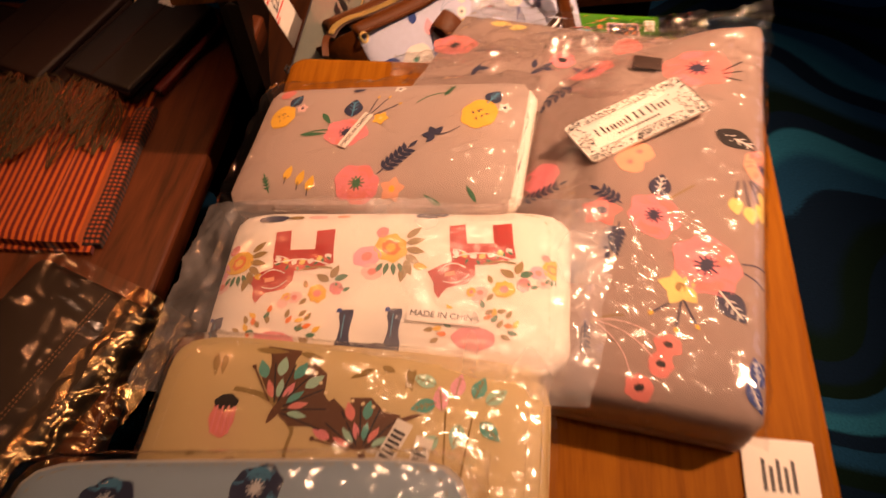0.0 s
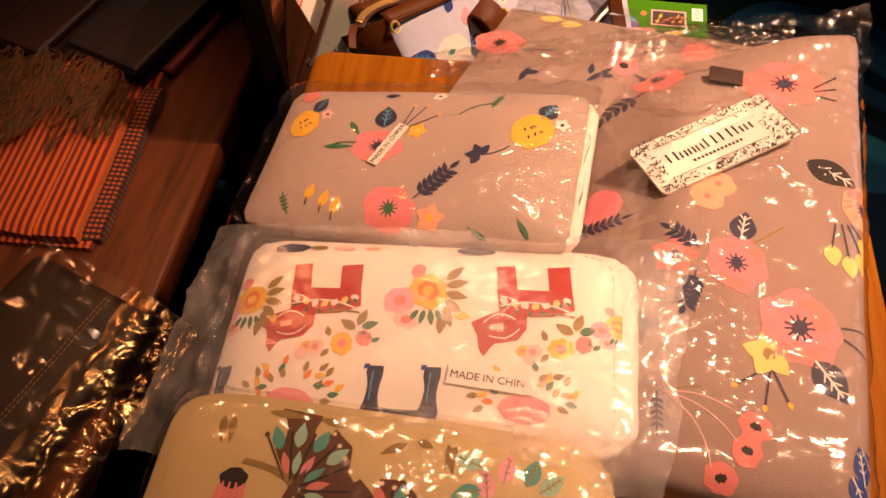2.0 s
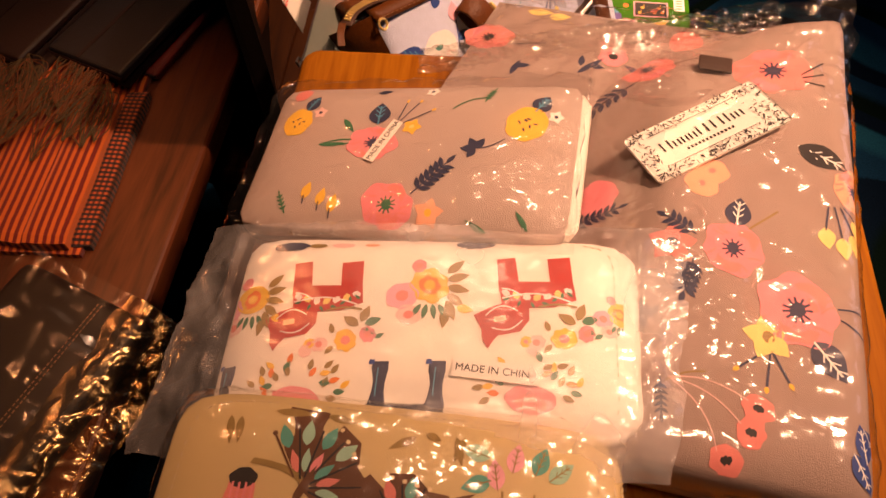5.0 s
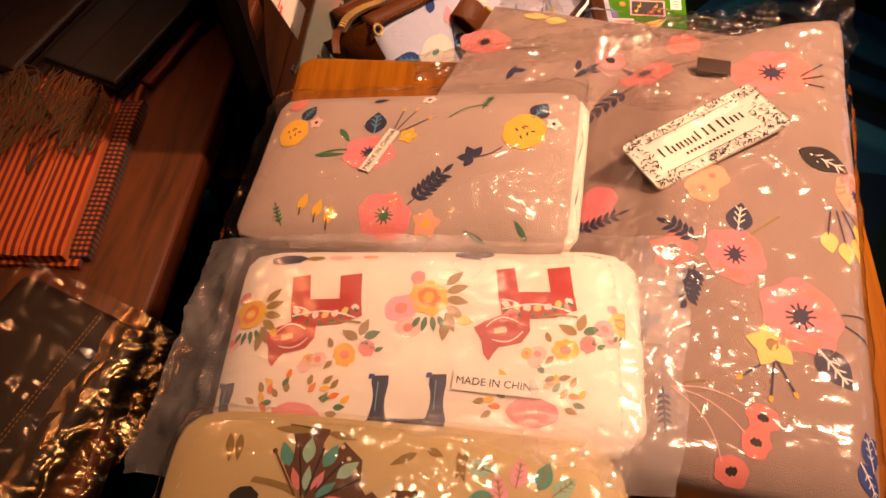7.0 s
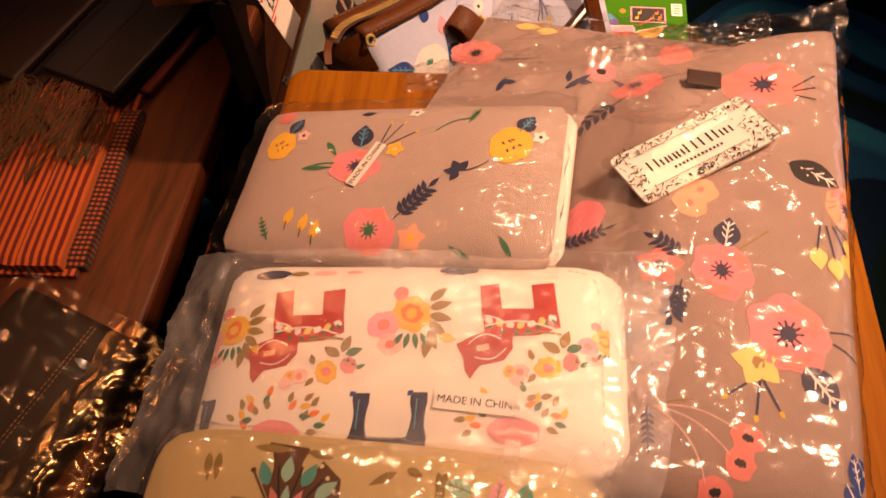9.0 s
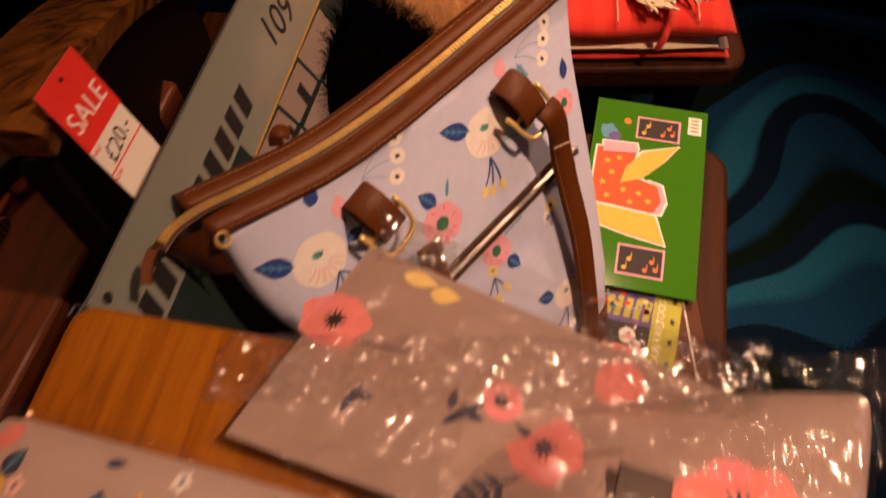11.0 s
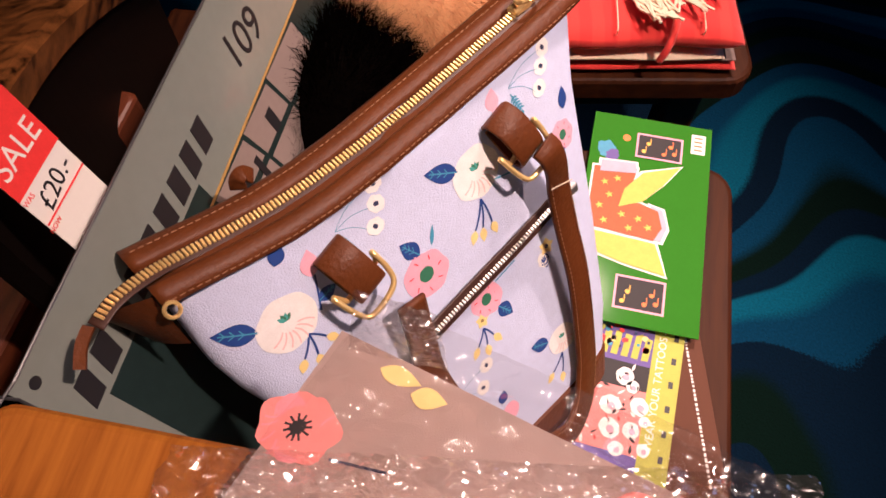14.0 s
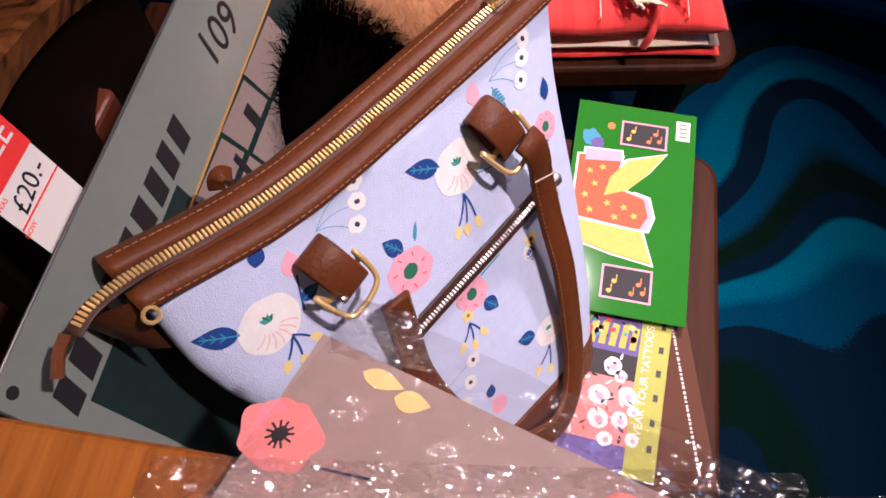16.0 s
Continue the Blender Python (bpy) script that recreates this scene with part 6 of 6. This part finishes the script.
def board(z0, z1, x0, x1):
    rings = []
    for i in range(25):
        p_ = rail_line(i / 24)
        rings.append([p_ + Vector((x0, -0.004, z0)), p_ + Vector((x1, 0.004, z0)), p_ + Vector((x1, 0.004, z1 - 0.006)), p_ + Vector((x1 - 0.006, 0.002, z1)), p_ + Vector((x0 + 0.006, -0.002, z1)), p_ + Vector((x0, -0.004, z1 - 0.006))])
    return loft(rings)


part("top_rail", board(-0.022, 0.004, -0.070, 0.0), BOARD, bd, "streaky varnished top rail")
part("seat", box(-0.300, -0.165, 0.68, 1.10, 0.300, 0.330, 0.006), DARK_WOOD, bd)
# Near-black colour stands in for deep shade in the gap beside the sign.
part("back_panel", board(-0.34, -0.022, -0.026, -0.010), material("gap_shade_black", (0.004, 0.0022, 0.0015), 0.5, var=0.3, scale=12, spec=0.2), bd, "near-black panel standing in for the unlit gap")
for x, y in ((-0.182, 0.70), (-0.28, 1.08), (-0.28, 0.70), (-0.182, 1.08)):
    part("leg", box(x - 0.018, x + 0.012, y - 0.014, y + 0.016, 0, 0.300, 0.004), DARK_WOOD, bd)

# ---- bench: striped scarf ----
ORANGE = stripes("orange_striped_weave", (0.62, 0.13, 0.010), (0.15, 0.008, 0.003), 125, axis=0)
CHECK = stripes("small_check_weave", (0.50, 0.10, 0.012), (0.03, 0.012, 0.02), 170, axis=1, check=170)
OLIVE = material("olive_fringe", (0.085, 0.055, 0.022), 0.95, var=0.4, bump=0.4)
RUST = material("rust_fringe", (0.16, 0.05, 0.014), 0.95, var=0.4, bump=0.4)
sc = thing("striped_scarf", "folded orange and red striped scarf with olive fringe", "scarf", pose(-0.458, 0.610, BENCH, 0, 0, -2))


def cloth_layer(x0, x1, y0, y1, z, seed, t=0.008):
    def fn(i, j):
        x, y = x0 + (x1 - x0) * i, y0 + (y1 - y0) * j
        edge = min(i, 1 - i, j, 1 - j)
        return Vector((x + 0.003 * noise.noise((y * 20, seed, 0)), y + 0.003 * noise.noise((x * 20, seed, 5)), z + t - 0.004 * math.exp(-edge * 30) + 0.003 * noise.noise((x * 18, y * 9, seed))))
    return sheet(fn, 24, 24, t)


part("lower_layer", cloth_layer(-0.20, 0.115, -0.112, 0.19, 0.001, 1, 0.009), ORANGE, sc)
part("checked_border", cloth_layer(0.100, 0.124, -0.105, 0.10, 0.002, 2, 0.010), CHECK, sc, "dark checked selvedge")
part("upper_layer", cloth_layer(-0.20, 0.088, -0.108, 0.10, 0.010, 3, 0.010), ORANGE, sc)
part("side_fold", cloth_layer(0.060, 0.104, -0.108, 0.075, 0.012, 4, 0.011), ORANGE, sc)
random.seed(5)
for i in range(60):
    bx = -0.18 + 0.0046 * i + random.uniform(-0.003, 0.003)
    by = 0.085 + random.uniform(-0.01, 0.05)
    tassel(sc, (bx, by, 0.030), (bx + random.uniform(-0.045, 0.03), by - random.uniform(0.05, 0.125), 0.024 + random.uniform(0, 0.012)), 0.0010, OLIVE if i % 3 else RUST, 9, i)

# dark wallets behind the scarf
NAVY_L = material("dark_navy_leather", (0.006, 0.006, 0.009), 0.5, var=0.3, bump=0.3)
WINE = material("wine_leather", (0.014, 0.003, 0.002), 0.55, var=0.3, bump=0.3)


def flat_wallet(name, label, m, w, d, h, mat):
    t = thing(name, label, "wallet", m, "dark wallets on the bench")
    part("lower_half", box(-w / 2, w / 2, -d / 2, d / 2, 0, h * 0.48, 0.004), mat, t)
    part("flap", box(-w / 2 - 0.001, w / 2 + 0.001, -d / 2 - 0.002, d / 2, h * 0.5, h, 0.005, 3), mat, t)
    part("edge_binding", tube([Vector((-w / 2, -d / 2 - 0.002, h * 0.75)), Vector((w / 2, -d / 2 - 0.002, h * 0.75))], 0.0018), WINE, t)
    part("flap_seam", box(-w / 2 * 0.2, -w / 2 * 0.12, -d / 2, d / 2, h, h + 0.0008), WINE, t)
    return t


wa = flat_wallet("dark_wallet", "dark navy leather wallet with wine edging", pose(-0.365, 0.805, BENCH + 0.012, 0, 0, -24), 0.105, 0.17, 0.026, NAVY_L)
flat_wallet("wine_wallet", "dark wine-brown leather wallet", pose(-0.50, 0.84, BENCH + 0.008, 0, 0, -22), 0.12, 0.18, 0.024, WINE)
flat_wallet("red_wallet", "dark red patterned wallet under another", pose(-0.345, 0.825, BENCH, 0, 0, -22), 0.10, 0.16, 0.012, material("red_pattern", (0.22, 0.03, 0.02), 0.5, var=0.6, scale=90))
flat_wallet("wine_wallet", "dark wine-brown leather wallet under the scarf's end", pose(-0.55, 0.78, BENCH, 0, 0, -18), 0.2, 0.2, 0.012, WINE)
lb = thing("white_label", "small white paper label on a wallet", "label", pose(-0.345, 0.868, BENCH + 0.0385, 0, 0, -24))
part("paper", box(-0.013, 0.013, -0.006, 0.006, 0, 0.0005), CARDSTOCK, lb)
nt_ = thing("printed_sheet", "beige paper sheet with faint dark drawing", "paper", pose(-0.372, 0.90, BENCH, 0, 0, 8))
part("paper", box(-0.045, 0.045, -0.075, 0.06, 0.0005, 0.0015), material("beige_paper", (0.5, 0.36, 0.20), 0.7, var=0.15), nt_)
part("drawing_marks", join(*[moved(box(-0.012, 0.012, -0.0008, 0.0008, 0.0016, 0.0018), pose(-0.03 + 0.012 * (i % 5), -0.06 + 0.018 * (i // 5), 0, 0, 0, 37 * i)) for i in range(30)]), INK, nt_)

# dark wrapped purse in loose film
dk = thing("dark_wrapped_purse", "dark brown stitched purse in loose shiny film", "purse", pose(-0.345, 0.350, BENCH, 0, 0, -25))
part("body", moved(box(-0.085, 0.062, -0.14, 0.098, 0, 0.035, 0.012, 3), Matrix()), material("near_black_leatherette", (0.008, 0.0035, 0.0015), 0.6, bump=0.4, bump_scale=350, var=0.3), dk, smooth=True)
for off in (0.0, 0.004):
    part("stitching", join(*[box(0.012 + off, 0.0128 + off, -0.12 + 0.0045 * i, -0.1172 + 0.0045 * i, 0.035, 0.0356) for i in range(47)]), material("tan_thread", (0.28, 0.14, 0.06), 0.7), dk)


def dark_film(i, j):
    x, y = -0.088 + 0.190 * i, -0.145 + 0.255 * j
    z = 0.0370 if x < 0.060 else 0.004 + 0.033 * math.exp(-(x - 0.060) / 0.020)
    fold = abs(noise.noise((x * 48 + y * 10, y * 9, 41)))
    kk = fold + 0.35 * abs(noise.noise((x * 80, y * 60, 45))) + 0.15 * abs(noise.noise((x * 220, y * 200, 47)))
    amp = 0.0012 + 0.024 * max(0, min(1, (x - 0.036) / 0.03))
    return Vector((x + 0.004 * noise.noise((x * 40, y * 40, 2)), y, z + amp * kk))


sheet_geo = grid(dark_film, 90, 140)
crushed = [1 if sheet_geo[0][f[0]].x > 0.034 + 0.012 * noise.noise((sheet_geo[0][f[0]].y * 30, 2, 0)) else 0 for f in sheet_geo[1]]
part("loose_film", (*sheet_geo, crushed), [FILM_FLAT, FILM_DARK], dk, "clear shiny creased film", smooth=True).visible_shadow = False
